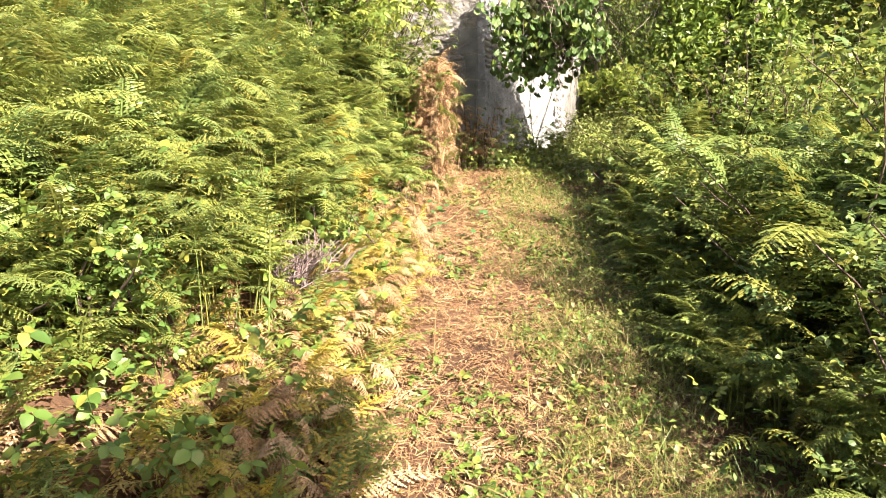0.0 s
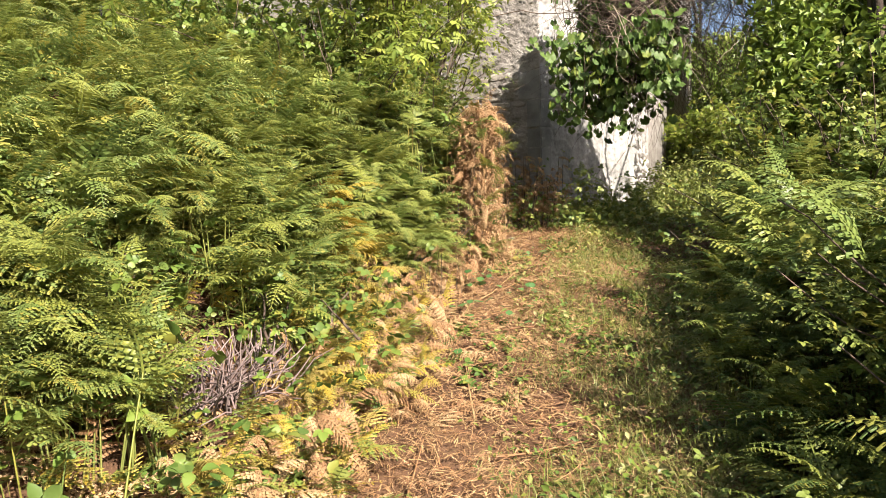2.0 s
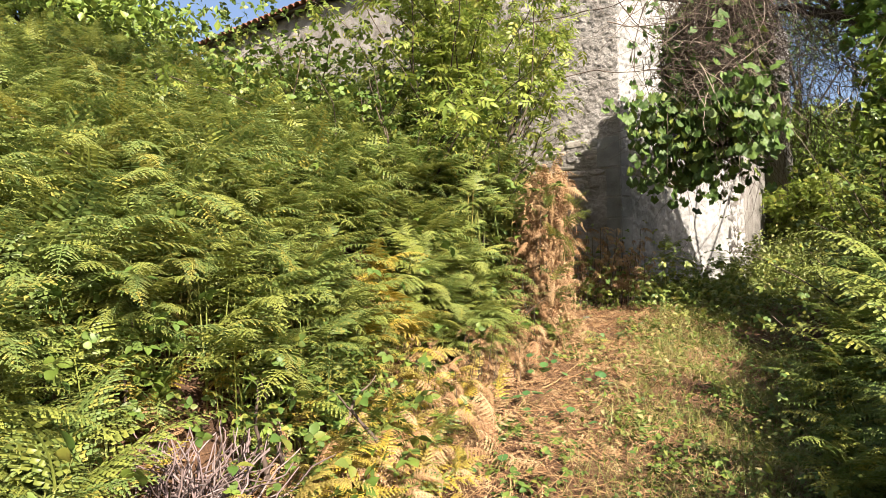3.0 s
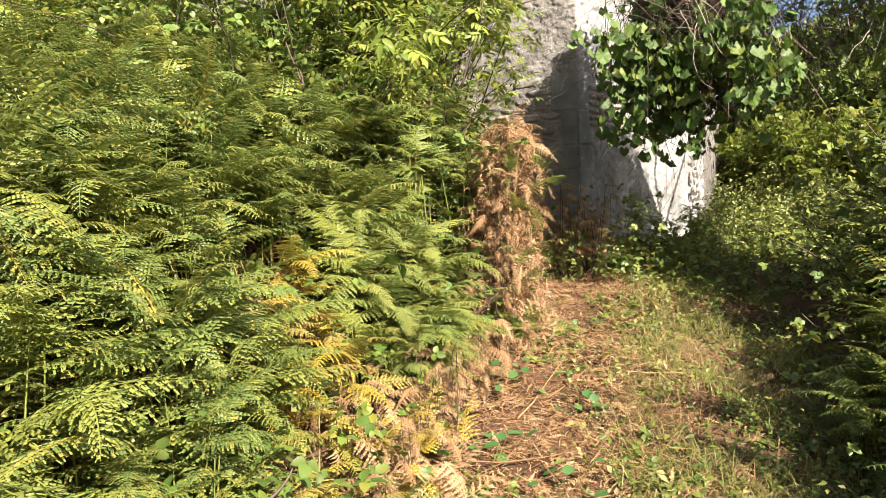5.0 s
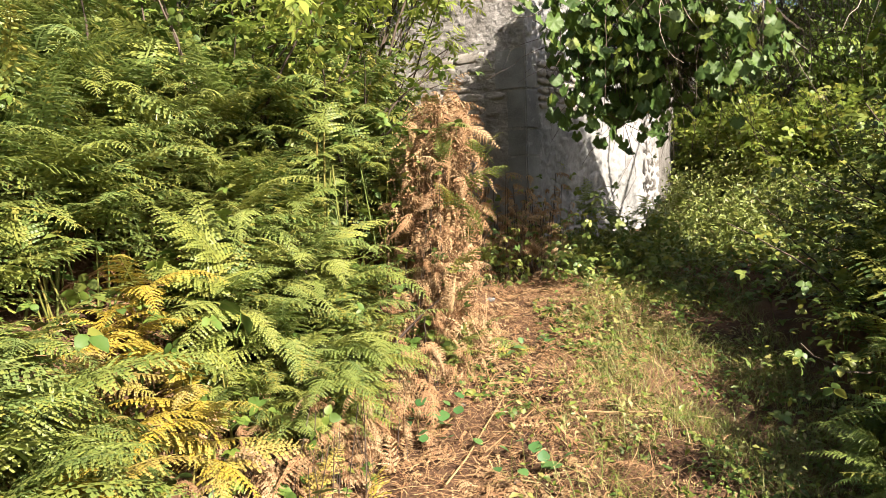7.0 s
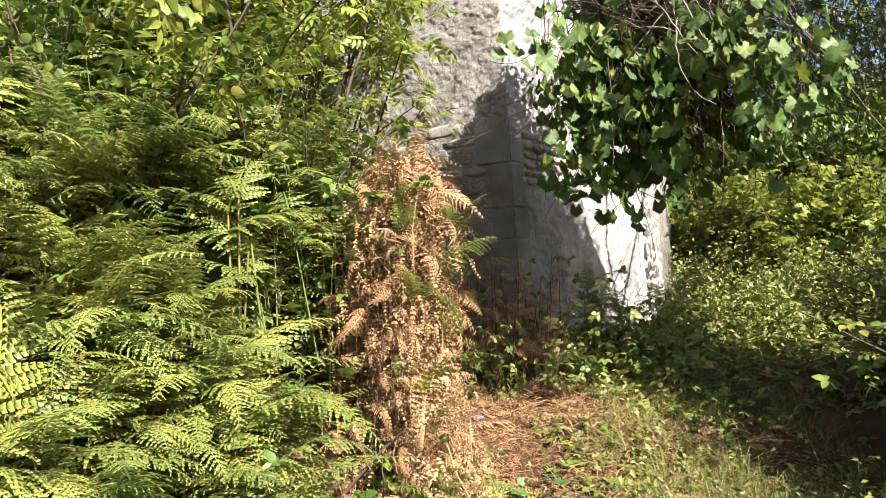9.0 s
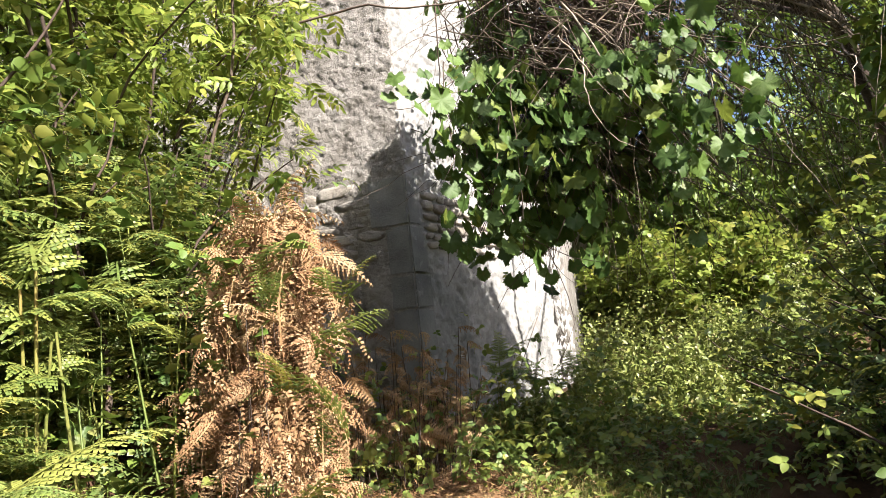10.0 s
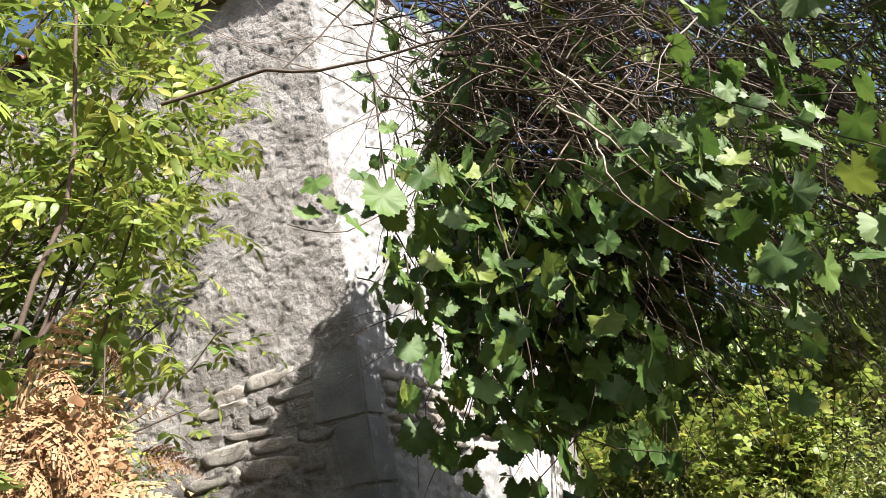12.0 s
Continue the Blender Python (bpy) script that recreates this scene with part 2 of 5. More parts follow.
# ---- plant templates ----
def frond(L, W, n, teeth, a0, arch, droop, seed, curl=0.0, slim=0.17):
    """A bracken blade: an arching midrib with pairs of toothed leaflets that shorten to the tip."""
    r = np.random.default_rng(seed)
    V, T = [], []
    steps = 24
    p = np.zeros(3)
    pts, tans = [], []
    side_bend = r.uniform(-0.7, 0.7)
    for i in range(steps + 1):
        u = i / steps
        a = a0 + arch * u
        t = np.array([math.sin(side_bend * u) * math.sin(a), math.cos(side_bend * u) * math.sin(a), math.cos(a)])
        pts.append(p.copy())
        tans.append(t)
        p = p + t * L / steps
    pts, tans = np.array(pts), np.array(tans)

    def at(u):
        f = u * steps
        i = min(int(f), steps - 1)
        return pts[i] + (pts[i + 1] - pts[i]) * (f - i), tans[i]

    us = [((i + 0.35) / n) ** 0.92 for i in range(n)]
    mids = []
    for u in [0.0] + us + [1.0]:
        q = at(u)[0]
        w = np.array([0.0035 * (1 - u) + 0.0008, 0, 0])
        mids.append(len(V))
        V += [q - w, q + w]
    for o, p in zip(mids[:-1], mids[1:]):
        T += [(o, o + 1, p + 1), (o, p + 1, p)]
    for i, u in enumerate(us):
        c, t = at(u)
        x = np.array([1.0, 0, 0])
        nrm = np.cross(x, t)
        nrm /= np.linalg.norm(nrm)
        length = W * (1 - u) ** 0.85 * (0.72 + 0.28 * min(1, u * 5)) + 0.012
        for s in (-1, 1):
            fa = 0.30 + 0.45 * u + r.uniform(-0.1, 0.1)
            ln = length * r.uniform(0.85, 1.1)
            d = s * x * math.cos(fa) + t * math.sin(fa) + nrm * r.uniform(-0.15, 0.2)
            d /= np.linalg.norm(d)
            e = np.cross(nrm, d)
            e /= np.linalg.norm(e)
            m = max(3, int(teeth * ln / W + 1.5))
            dr = droop * r.uniform(0.6, 1.5)
            last = mids[i + 1] + (0 if s < 0 else 1)
            for j in range(m):
                v = (j + 1) / m
                q = c + d * ln * v - nrm * dr * ln * v * v + e * curl * ln * v * v
                back = V[last]
                step = q - back
                pl = (slim * ln * (1 - v + 0.5 / m) ** 0.6 + 0.012 * ln) * (0.75 + 0.25 * min(1, v * 6))
                o = len(V)
                V.append(q)
                for z in (-1, 1):
                    tip = back + step * 0.5 + e * z * pl * r.uniform(0.85, 1.12) + d * pl * 0.4 - nrm * pl * r.uniform(0.1, 0.45)
                    k = len(V)
                    V += [tip - step * 0.36, tip + step * 0.3, back + step * 0.95]
                    T += [(last, k + 2, k + 1), (last, k + 1, k)]
                last = o
    return np.array(V), np.array(T)


def stipe(h, lean=0.1, r=0.005):
    """Bracken stalk that ends at the origin."""
    z = np.linspace(-h, 0, 5)
    return tube(np.stack([0 * z, lean * (z * z) * -0.6, z], 1), r * 1.3, r * 0.8, 4)


def ovate(L, W, fold=0.25, bend=0.25):
    """A leaf with a folded midrib and pointed tip, along +y."""
    ys = (0, 0.22, 0.5, 0.78, 1.0)
    ws = (0.0, 0.85, 1.0, 0.6, 0.0)
    V, T = [], []
    for y, w in zip(ys, ws):
        z = -bend * L * y * y
        V += [(-W / 2 * w, y * L, z + fold * W / 2 * w), (0, y * L, z), (W / 2 * w, y * L, z + fold * W / 2 * w)]
    for i in range(4):
        a = i * 3
        T += [(a, a + 1, a + 4), (a, a + 4, a + 3), (a + 1, a + 2, a + 5), (a + 1, a + 5, a + 4)]
    return np.array(V, dtype=float), np.array(T)


def small_leaf(L, W):
    """Two folded halves, for foliage that stays small in view."""
    V = np.array([(0, 0, 0), (-W / 2, L * 0.45, W * 0.15), (0, L, -L * 0.15), (W / 2, L * 0.45, W * 0.15)], dtype=float)
    return V, np.array([(0, 2, 1), (0, 3, 2)])


def turned(VT, yaw=0.0, tilt=0.0, roll=0.0, at=(0, 0, 0), s=1.0):
    V, T = VT
    return V @ rot_np(np.array([yaw]), np.array([tilt]), np.array([roll]))[0].T * s + np.array(at), T


def trifoliate(s, seed):
    r = np.random.default_rng(seed)
    ps = [turned(ovate(0.075, 0.055), r.uniform(-0.2, 0.2), 0.1, 0, (0, 0.012, 0)),
          turned(ovate(0.062, 0.046), 1.35 + r.uniform(-0.2, 0.2), -0.1, 0.1), turned(ovate(0.062, 0.046), -1.35 + r.uniform(-0.2, 0.2), -0.1, -0.1)]
    st = tube([(0, 0, 0), (0, -0.03, -0.02), (0, -0.06, -0.06)], 0.0015, 0.0015, 3)
    V, T = join(ps + [st])
    return V * s, T


def pinnate(s, n, seed):
    """An elder leaf: pairs of long pointed leaflets on one stalk."""
    r = np.random.default_rng(seed)
    ps = [tube([(0, 0, 0), (0, 0.1, 0.01), (0, 0.2, -0.01)], 0.002, 0.0012, 3), turned(ovate(0.10, 0.036), 0, -0.2, 0, (0, 0.19, -0.01))]
    for i in range(n):
        for q in (-1, 1):
            ps.append(turned(ovate(0.085, 0.032), q * (0.95 + r.uniform(-0.15, 0.15)), r.uniform(-0.35, 0.05), q * 0.1, (0, 0.07 + 0.05 * i, 0.005)))
    V, T = join(ps)
    return V * s, T


def grape_leaf(s, seed):
    """A lobed and toothed vine leaf, cupped and wavy, hanging from its stalk along -y."""
    r = np.random.default_rng(seed)
    out, N = [], 40
    for i in range(N):
        a = -math.pi + 2 * math.pi * (i + 0.5) / N
        lobes = 0.88 + 0.07 * math.cos(5 * a) + 0.09 * math.cos(a)
        if abs(a) > 2.75:
            lobes *= 0.45
        rad = lobes * (1.07 if i % 2 else 0.93) * r.uniform(0.96, 1.04)
        out.append((math.sin(a) * rad, -math.cos(a) * rad))
    ph = r.uniform(0, 6.28, 3)
    cup = r.uniform(-0.1, 0.25)

    def z(x, y):
        return cup * (x * x + y * y) + 0.10 * math.sin(4 * x + ph[0]) * math.sin(3.4 * y + ph[1]) + 0.05 * math.cos(7 * math.atan2(x, -y) + ph[2]) * (x * x + y * y) - 0.1 * abs(x)
    V = [(0, 0, 0)]
    for f in (0.5, 1.0):
        V += [(x * f, y * f, z(x * f, y * f)) for x, y in out]
    T = []
    for i in range(N):
        j = (i + 1) % N
        T += [(0, 1 + i, 1 + j), (1 + i, 1 + N + i, 1 + N + j), (1 + i, 1 + N + j, 1 + j)]
    return np.array(V, dtype=float) * s, np.array(T)


def blades(n, h, seed, spread=0.05):
    """A small tuft of bent grass blades."""
    r = np.random.default_rng(seed)
    V, T = [], []
    for _ in range(n):
        a, ln, w = r.uniform(0, 6.28), h * r.uniform(0.4, 1.1), r.uniform(0.0012, 0.0024)
        b, lean = r.normal(0, spread, 2), r.uniform(0.4, 1.7)
        o = len(V)
        for f in (0, 0.45, 0.8, 1.0):
            k = lean * f * f * ln
            cx, cy, cz = b[0] + math.cos(a) * k, b[1] + math.sin(a) * k, ln * f * (1 - 0.25 * lean * f)
            ww = w * (1 - 0.85 * f)
            V += [(cx - math.sin(a) * ww, cy + math.cos(a) * ww, cz), (cx + math.sin(a) * ww, cy - math.cos(a) * ww, cz)]
        for i in range(3):
            q = o + 2 * i
            T += [(q, q + 1, q + 3), (q, q + 3, q + 2)]
    return np.array(V), np.array(T)


def straw(L, seed):
    r = np.random.default_rng(seed)
    w, k = r.uniform(0.0008, 0.002), r.uniform(-0.12, 0.12) * L
    V = [(-w, -L / 2, 0), (w, -L / 2, 0.001), (k - w, 0, L * 0.05), (k + w, 0, L * 0.05 + 0.001), (-w, L / 2, 0), (w, L / 2, 0.001)]
    return np.array(V), np.array([(0, 1, 3), (0, 3, 2), (2, 3, 5), (2, 5, 4)])


def pinna(L, w, n, seed):
    """One dead side leaf of a frond: a curled rib with short leaflets."""
    r = np.random.default_rng(seed)
    V, T = [], []
    bend, side = r.uniform(-0.5, 0.9), r.uniform(-0.4, 0.4)
    for i in range(n):
        u, ww = i / n, w * (1 - 0.8 * i / n)
        c = np.array([side * L * u * u, L * u, L * bend * u * (1 - u)])
        for z in (-1, 1):
            o = len(V)
            V += [c, c + np.array([0, L / n * 0.7, 0]), c + np.array([z * ww, L / n * 0.75, r.uniform(-0.4, 0.6) * ww]), c + np.array([z * ww * 0.9, L / n * 0.35, r.uniform(-0.4, 0.6) * ww])]
            T += [(o, o + 1, o + 2), (o, o + 2, o + 3)]
    return np.array(V), np.array(T)


def blade(L, W, n, teeth, a0, arch, droop, seed):
    """A whole bracken blade: the end frond and a pair of smaller side fronds below it."""
    r = np.random.default_rng(seed)
    ps = [frond(L, W, n, teeth, a0, arch, droop, seed, 0.12, 0.14)]
    for q in (-1, 1):
        side = frond(L * r.uniform(0.55, 0.75), W * 0.72, n - 5, teeth - 2, a0 + 0.3, arch * 0.8, droop, seed + 7 + q, 0.12, 0.145)
        ps.append(turned(side, q * r.uniform(0.75, 1.2), 0, 0, (0, -0.01, -0.05 - 0.05 * r.random())))
    return join(ps)


FRONDS = [blade(0.54, 0.125, 22, 8, 0.75, 0.9 + 0.2 * i, 0.3, 11 + i) for i in range(3)] + [blade(0.48, 0.115, 21, 8, 1.0, 1.2, 0.4, 21 + i) for i in range(3)]
FRONDS_LIGHT = [blade(0.54, 0.125, 17, 4, 0.75, 0.9 + 0.15 * i, 0.3, 15 + i) for i in range(5)]
FRONDS_FAR = [frond(0.52, 0.13, 19, 3, 0.8, 1.0 + 0.15 * i, 0.3, 31 + i, 0.12, 0.13) for i in range(4)]
FRONDS_DRY = [frond(0.34, 0.075, 13, 6, 1.2 + 0.2 * i, 1.7, 0.8, 41 + i, 0.6 - 0.3 * i, 0.18) for i in range(4)]
FRONDS_FLAT = [frond(0.34, 0.11, 9, 7, 1.45, 0.25, 0.25, 51 + i, 0.3) for i in range(4)]
CRUMB = [pinna(0.07 + 0.015 * i, 0.013, 7, 5 + i) for i in range(5)]
STALKED = [join([f, stipe(0.7, 0.1, 0.004)]) for f in FRONDS_LIGHT]
TRI = [trifoliate(1.0, i) for i in range(4)]
PINNATE = [pinnate(1.0, 3, i) for i in range(4)]
GRAPE = [grape_leaf(1.0, i) for i in range(7)]
TUFT = [blades(7, 0.16, i) for i in range(5)]
STRAW = [straw(L, i) for i, L in enumerate((0.03, 0.05, 0.08, 0.20, 0.04, 0.06, 0.035, 0.05))]
STRAND = [straw(L, 30 + i) for i, L in enumerate((0.14, 0.2, 0.28))]


# ---- ground ----
def bank_edge(y):
    return np.interp(y, [0, 2.5, 3.5, 4.8, 6.6, 7.3, 8.4, 9.6, 10.6, 14], [-1.0, -0.75, -0.55, -0.42, -0.52, -0.32, -0.18, 0.0, 0.15, 0.0])


def ground_z(x, y):
    x, y = np.asarray(x, dtype=float), np.asarray(y, dtype=float)
    base = np.interp(y, [-60, -6, 0, 9.3, 14, 40, 90], [-6, -0.35, -0.02, 1.36, 1.75, 4.5, 16])
    d = bank_edge(y) - x
    k = np.interp(y, [-4, 2, 4, 6, 7.5, 12], [0.35, 0.45, 0.6, 0.95, 1.25, 1.2])
    z = base + k * 0.8 * sm(d / 0.95) + 0.34 * np.clip(d - 0.7, 0, 5) + 0.12 * np.clip(d - 5.7, 0, 40)
    z = z - 0.16 * sm((x - 0.85) / 0.8) * sm((9.5 - y) / 2) + 0.10 * np.clip(x - 3, 0, 30) * sm((y - 2) / 10)
    return z + 0.025 * np.sin(3.1 * x + 1.3 * y) * np.cos(2.3 * y - x) + 0.012 * np.sin(9 * x + 2) * np.sin(8 * y)


def on_ground(x, y, up=0.0):
    return np.stack([x, y, ground_z(x, y) + up], -1)


def axis(parts):
    return np.unique(np.concatenate([np.linspace(a, b, n) for a, b, n in parts]))


gx = axis([(-90, -12, 16), (-12, -3, 30), (-3, 3.5, 110), (3.5, 12, 30), (12, 90, 16)])
gy = axis([(-60, -3, 12), (-3, 1, 24), (1, 11, 150), (11, 20, 30), (20, 95, 16)])
X, Y = np.meshgrid(gx, gy)
Vg = np.stack([X, Y, ground_z(X, Y)], -1).reshape(-1, 3)
w_ = len(gx)
ii = (np.arange(len(gy) - 1)[:, None] * w_ + np.arange(w_ - 1)[None]).ravel()
Tg = np.stack([ii, ii + 1, ii + 1 + w_, ii + w_], -1)
tagged(new("ground", mesh_np("ground", Vg, Tg, M_SOIL, smooth=True)), "uneven brown earth of a footpath and hillside under litter", "ground", "", "structure")

# ---- the house ----
CORNER = np.array([0.52, 10.56])
LEFT, RIGHT = np.array([-0.92, 0.39]), np.array([0.6, 0.8])
N_LEFT, N_RIGHT = np.array([-0.39, -0.92]), np.array([0.8, -0.6])
EAVE = 6.62


def on_wall(face, s, z, out):
    """World place at s metres from the corner along a face, height z, and out metres in front of it."""
    dd, nn = (LEFT, N_LEFT) if face == "L" else (RIGHT, N_RIGHT)
    s, z, out = np.asarray(s, dtype=float), np.asarray(z, dtype=float), np.asarray(out, dtype=float)
    return np.stack([CORNER[0] + dd[0] * s + nn[0] * out, CORNER[1] + dd[1] * s + nn[1] * out, z + 0 * s], -1)


def wall_sheet(face, s0, s1, z0, z1, step, rough, thick):
    """A wall with an uneven front, closed at the back and the ends."""
    ns, nz = max(2, int((s1 - s0) / step) + 1), max(2, int((z1 - z0) / step) + 1)
    S, Z = np.meshgrid(np.linspace(s0, s1, ns), np.linspace(z0, z1, nz))
    if face == "R":
        Z = z0 + (Z - z0) * (z1 + 0.385 * S - z0) / (z1 - z0)
    bumps = np.zeros(S.size)
    for i, (a, b) in enumerate(zip(S.ravel(), Z.ravel())):
        f = noise.fractal((a * 11, b * 13, 3.0 if face == "L" else 9.0), 0.5, 2.2, 7)
        if face == "L" and rough > 0:
            warp = noise.noise((a * 4, b * 4, 8.0)) * 0.05
            near = noise.voronoi(((a + warp) * 6.5, (b - warp) * 9.5, 1.0))[0]
            patch = min(1.0, max(0.15, 0.5 + 1.6 * noise.noise((a * 1.4, b * 1.7, 12.0))))
            f = 0.85 * f + 0.35 * noise.noise((a * 4.5, b * 5, 14.0)) + patch * 1.5 * (min(near[1] - near[0], 0.22) - 0.14) - 0.25 * abs(noise.noise((a * 15, b * 18, 5.0)))
        if face == "R":
            bare = min(1.0, max(0.0, (b - 3.3 + 0.25 * noise.noise((a * 2, b * 2, 6.0))) * 5))
            lumps = noise.fractal((a * 8, b * 9, 4.0), 0.5, 2.1, 5) - 0.5 * abs(noise.noise((a * 13, b * 15, 7.0)))
            f = f + bare * 1.6 * lumps
        bumps[i] = f
    front = on_wall(face, S.ravel(), Z.ravel(), np.clip(bumps, -1, 1) * rough)
    i = (np.arange(nz - 1)[:, None] * ns + np.arange(ns - 1)[None]).ravel()
    Q = np.stack([i, i + 1, i + 1 + ns, i + ns], -1)
    rim = np.concatenate([np.arange(ns), np.arange(1, nz) * ns + ns - 1, np.arange(ns - 2, -1, -1) + (nz - 1) * ns, np.arange(nz - 2, 0, -1) * ns])
    back = on_wall(face, S.ravel()[rim], Z.ravel()[rim], -thick)
    o = len(front)
    k = np.arange(len(rim))
    k2 = (k + 1) % len(rim)
    sides = np.stack([rim[k], o + k, o + k2, rim[k2]], -1)
    return np.concatenate([front, back]), np.concatenate([Q, sides])


V, Q = wall_sheet("L", 0.0, 2.6, 0.9, EAVE, 0.013, 0.0125, 0.45)
V2, Q2 = wall_sheet("L", 2.6, 9.0, 0.9, EAVE, 0.08, 0.022, 0.45)
V, Q = join([(V, Q), (V2, Q2)])
wall_l = tagged(new("wall_west", mesh_np("wall_west", V, Q, M_RUBBLE, smooth=True)), "weathered rubble stone house wall with crumbling lime mortar", "wall", "", "structure")
V, Q = wall_sheet("R", 0.0, 2.92, 0.9, EAVE, 0.016, 0.015, 0.45)
wall_r = tagged(new("wall_south", mesh_np("wall_south", V, Q, M_PLASTER, smooth=True)), "sunlit house wall with peeling white lime plaster", "wall", "", "structure")
far_end = CORNER + RIGHT * 2.92
far_left = CORNER + LEFT * 9.0
deep = np.array([0.39, 0.92])


def prism(outline, z0, z1):
    n = len(outline)
    V = [(x, y, z0) for x, y in outline] + [(x, y, z1) for x, y in outline]
    T = [(i, (i + 1) % n, n + (i + 1) % n) for i in range(n)] + [(i, n + (i + 1) % n, n + i) for i in range(n)]
    T += [(0, i + 1, i) for i in range(1, n - 1)] + [(n, n + i, n + i + 1) for i in range(1, n - 1)]
    return np.array(V, dtype=float), np.array(T)


b1, b2 = far_end - RIGHT * 0.45, far_end
V, T = prism([b2, b2 + deep * 5 + LEFT * 0.3, far_left + deep * 5, far_left, far_left + deep * 0.45, far_left + deep * 4.6, b1 + deep * 4.6, b1], 1.0, EAVE)
tagged(new("wall_north", mesh_np("wall_north", V, T, M_RUBBLE)), "rubble stone back wall of the old house", "wall", "", "structure")


def stone_mesh(seed, w, h, d):
    """A rough stone: an uneven eight-sided face with a bevelled rim, seen along -y."""
    r = np.random.default_rng(seed)
    ang = np.radians([20, 55, 118, 152, 205, 240, 300, 338]) + r.uniform(-0.22, 0.22, 8)
    sq = np.maximum(np.abs(np.cos(ang)), np.abs(np.sin(ang)))
    ox, oz = np.cos(ang) / sq * w / 2 * r.uniform(0.84, 1.05, 8), np.sin(ang) / sq * h / 2 * r.uniform(0.74, 1.05, 8)
    tx, tz = r.normal(0, 0.35), r.normal(0, 0.35)
    V = [(a, 0.03, c) for a, c in zip(ox, oz)] + [(a * 0.99, -d * 0.8, c * 0.98) for a, c in zip(ox, oz)]
    V += [(a * r.uniform(0.45, 0.75), -d * (1.05 + r.normal(0, 0.22)) - tx * a * 0.1 - tz * c * 0.2, c * r.uniform(0.4, 0.75)) for a, c in zip(ox, oz)] + [(r.uniform(-0.15, 0.15) * w, -d * r.uniform(0.9, 1.3), r.uniform(-0.1, 0.1) * h)]
    T = []
    for q in (0, 8):
        for i in range(8):
            j = (i + 1) % 8
            T += [(q + i, q + j, q + 8 + j), (q + i, q + 8 + j, q + 8 + i)]
    T += [(16 + i, 16 + (i + 1) % 8, 24) for i in range(8)]
    return np.array(V, dtype=float), np.array(T)


def wall_frame(face, s, z, out, roll=0.0):
    dd, nn = (-LEFT, N_LEFT) if face == "L" else (RIGHT, N_RIGHT)
    p = on_wall(face, s, z, out)
    return Matrix(((dd[0], -nn[0], 0, p[0]), (dd[1], -nn[1], 0, p[1]), (0, 0, 1, p[2]), (0, 0, 0, 1))) @ Matrix.Rotation(roll, 4, "Y")


# roof: soffit boards, rafters and tiles along the eave
roof = thing("roof", Matrix(), "old red clay tile roof with deep wooden eaves", "roof", "", "structure")


def slope_sheet(face, s0, s1, out, z0, inn, z1, thick):
    a, b = on_wall(face, s0, z0, out), on_wall(face, s1, z0, out)
    c, d = on_wall(face, s1, z1, -inn), on_wall(face, s0, z1, -inn)
    up = np.array([0, 0, thick])
    V = np.array([a, b, c, d, a + up, b + up, c + up, d + up])
    return V, np.array([(0, 1, 2), (0, 2, 3), (4, 6, 5), (4, 7, 6), (0, 5, 1), (0, 4, 5), (1, 6, 2), (1, 5, 6), (2, 7, 3), (2, 6, 7), (3, 4, 0), (3, 7, 4)])


part("deck", mesh_np("deck", *slope_sheet("L", -0.3, 9.3, 0.15, EAVE - 0.02, 2.6, EAVE + 1.15, 0.05), M_WOOD), roof, "grey board roof deck")


# ---- plants as single things ----
def fern_kind(name, fronds, mat, stem_mat, h, label, group, seed, levels=1):
    """One bracken plant at the origin, to be copied: stalks that each carry one blade, or several down their length."""
    r = np.random.default_rng(seed)
    ob = thing(name, Matrix.Translation((0, 0, -50)), label, "fern", group)
    for i, f in enumerate(fronds):
        a = 2.2 * ((i + 0.5) / len(fronds) - 0.5) + r.uniform(-0.25, 0.25)
        hh = h * r.uniform(0.75, 1.1)
        m = Matrix.Translation((0.05 * math.sin(a), -0.05 * math.cos(a), hh)) @ Matrix.Rotation(a, 4, "Z") @ Matrix.Rotation(r.uniform(-0.15, 0.15), 4, "X")
        part("stem", mesh_np("stem", *stipe(hh + 0.08, 0.1, 0.0045 if levels == 1 else 0.003), stem_mat), ob, "", m)
        for k in range(levels):
            q = Matrix.Translation((0, 0, -hh * 0.8 * k / levels)) @ Matrix.Rotation(r.uniform(-1.6, 1.6) if levels > 1 else 0, 4, "Z") @ Matrix.Rotation(r.normal(0, 0.9) if levels > 1 else 0, 4, "Y") @ Matrix.Rotation(r.normal(0, 0.7) if levels > 1 else 0, 4, "X")
            F = FRONDS_ALL[f if k == 0 else 6 + (f + k) % 4]
            part("frond", mesh_np("frond", *F, mat, np.zeros(len(F[0]))), ob, "", m @ q @ Matrix.Scale(r.uniform(0.8, 1.15) if levels == 1 else r.uniform(0.4, 0.85), 4))
    return ob


FRONDS_ALL = FRONDS + FRONDS_DRY
GREEN_L = "fresh green bracken fern on the bank beside the path"
ferns_left = [fern_kind("bracken_fern", c, M_FERN, M_STEM, h, GREEN_L, "bracken on the bank", 60 + i) for i, (c, h) in enumerate([((0, 1, 4, 2), 0.5), ((2, 3, 5, 0), 0.42), ((1, 5, 0, 3), 0.6), ((2, 4, 1), 0.35)])]
ferns_lime = [fern_kind("bracken_fern", c, M_LIME, M_STEM, h, "pale lime green bracken fern at the foot of the bank", "bracken on the bank", 65 + i) for i, (c, h) in enumerate([((0, 2, 4, 1), 0.5), ((1, 3, 0, 5), 0.42)])]
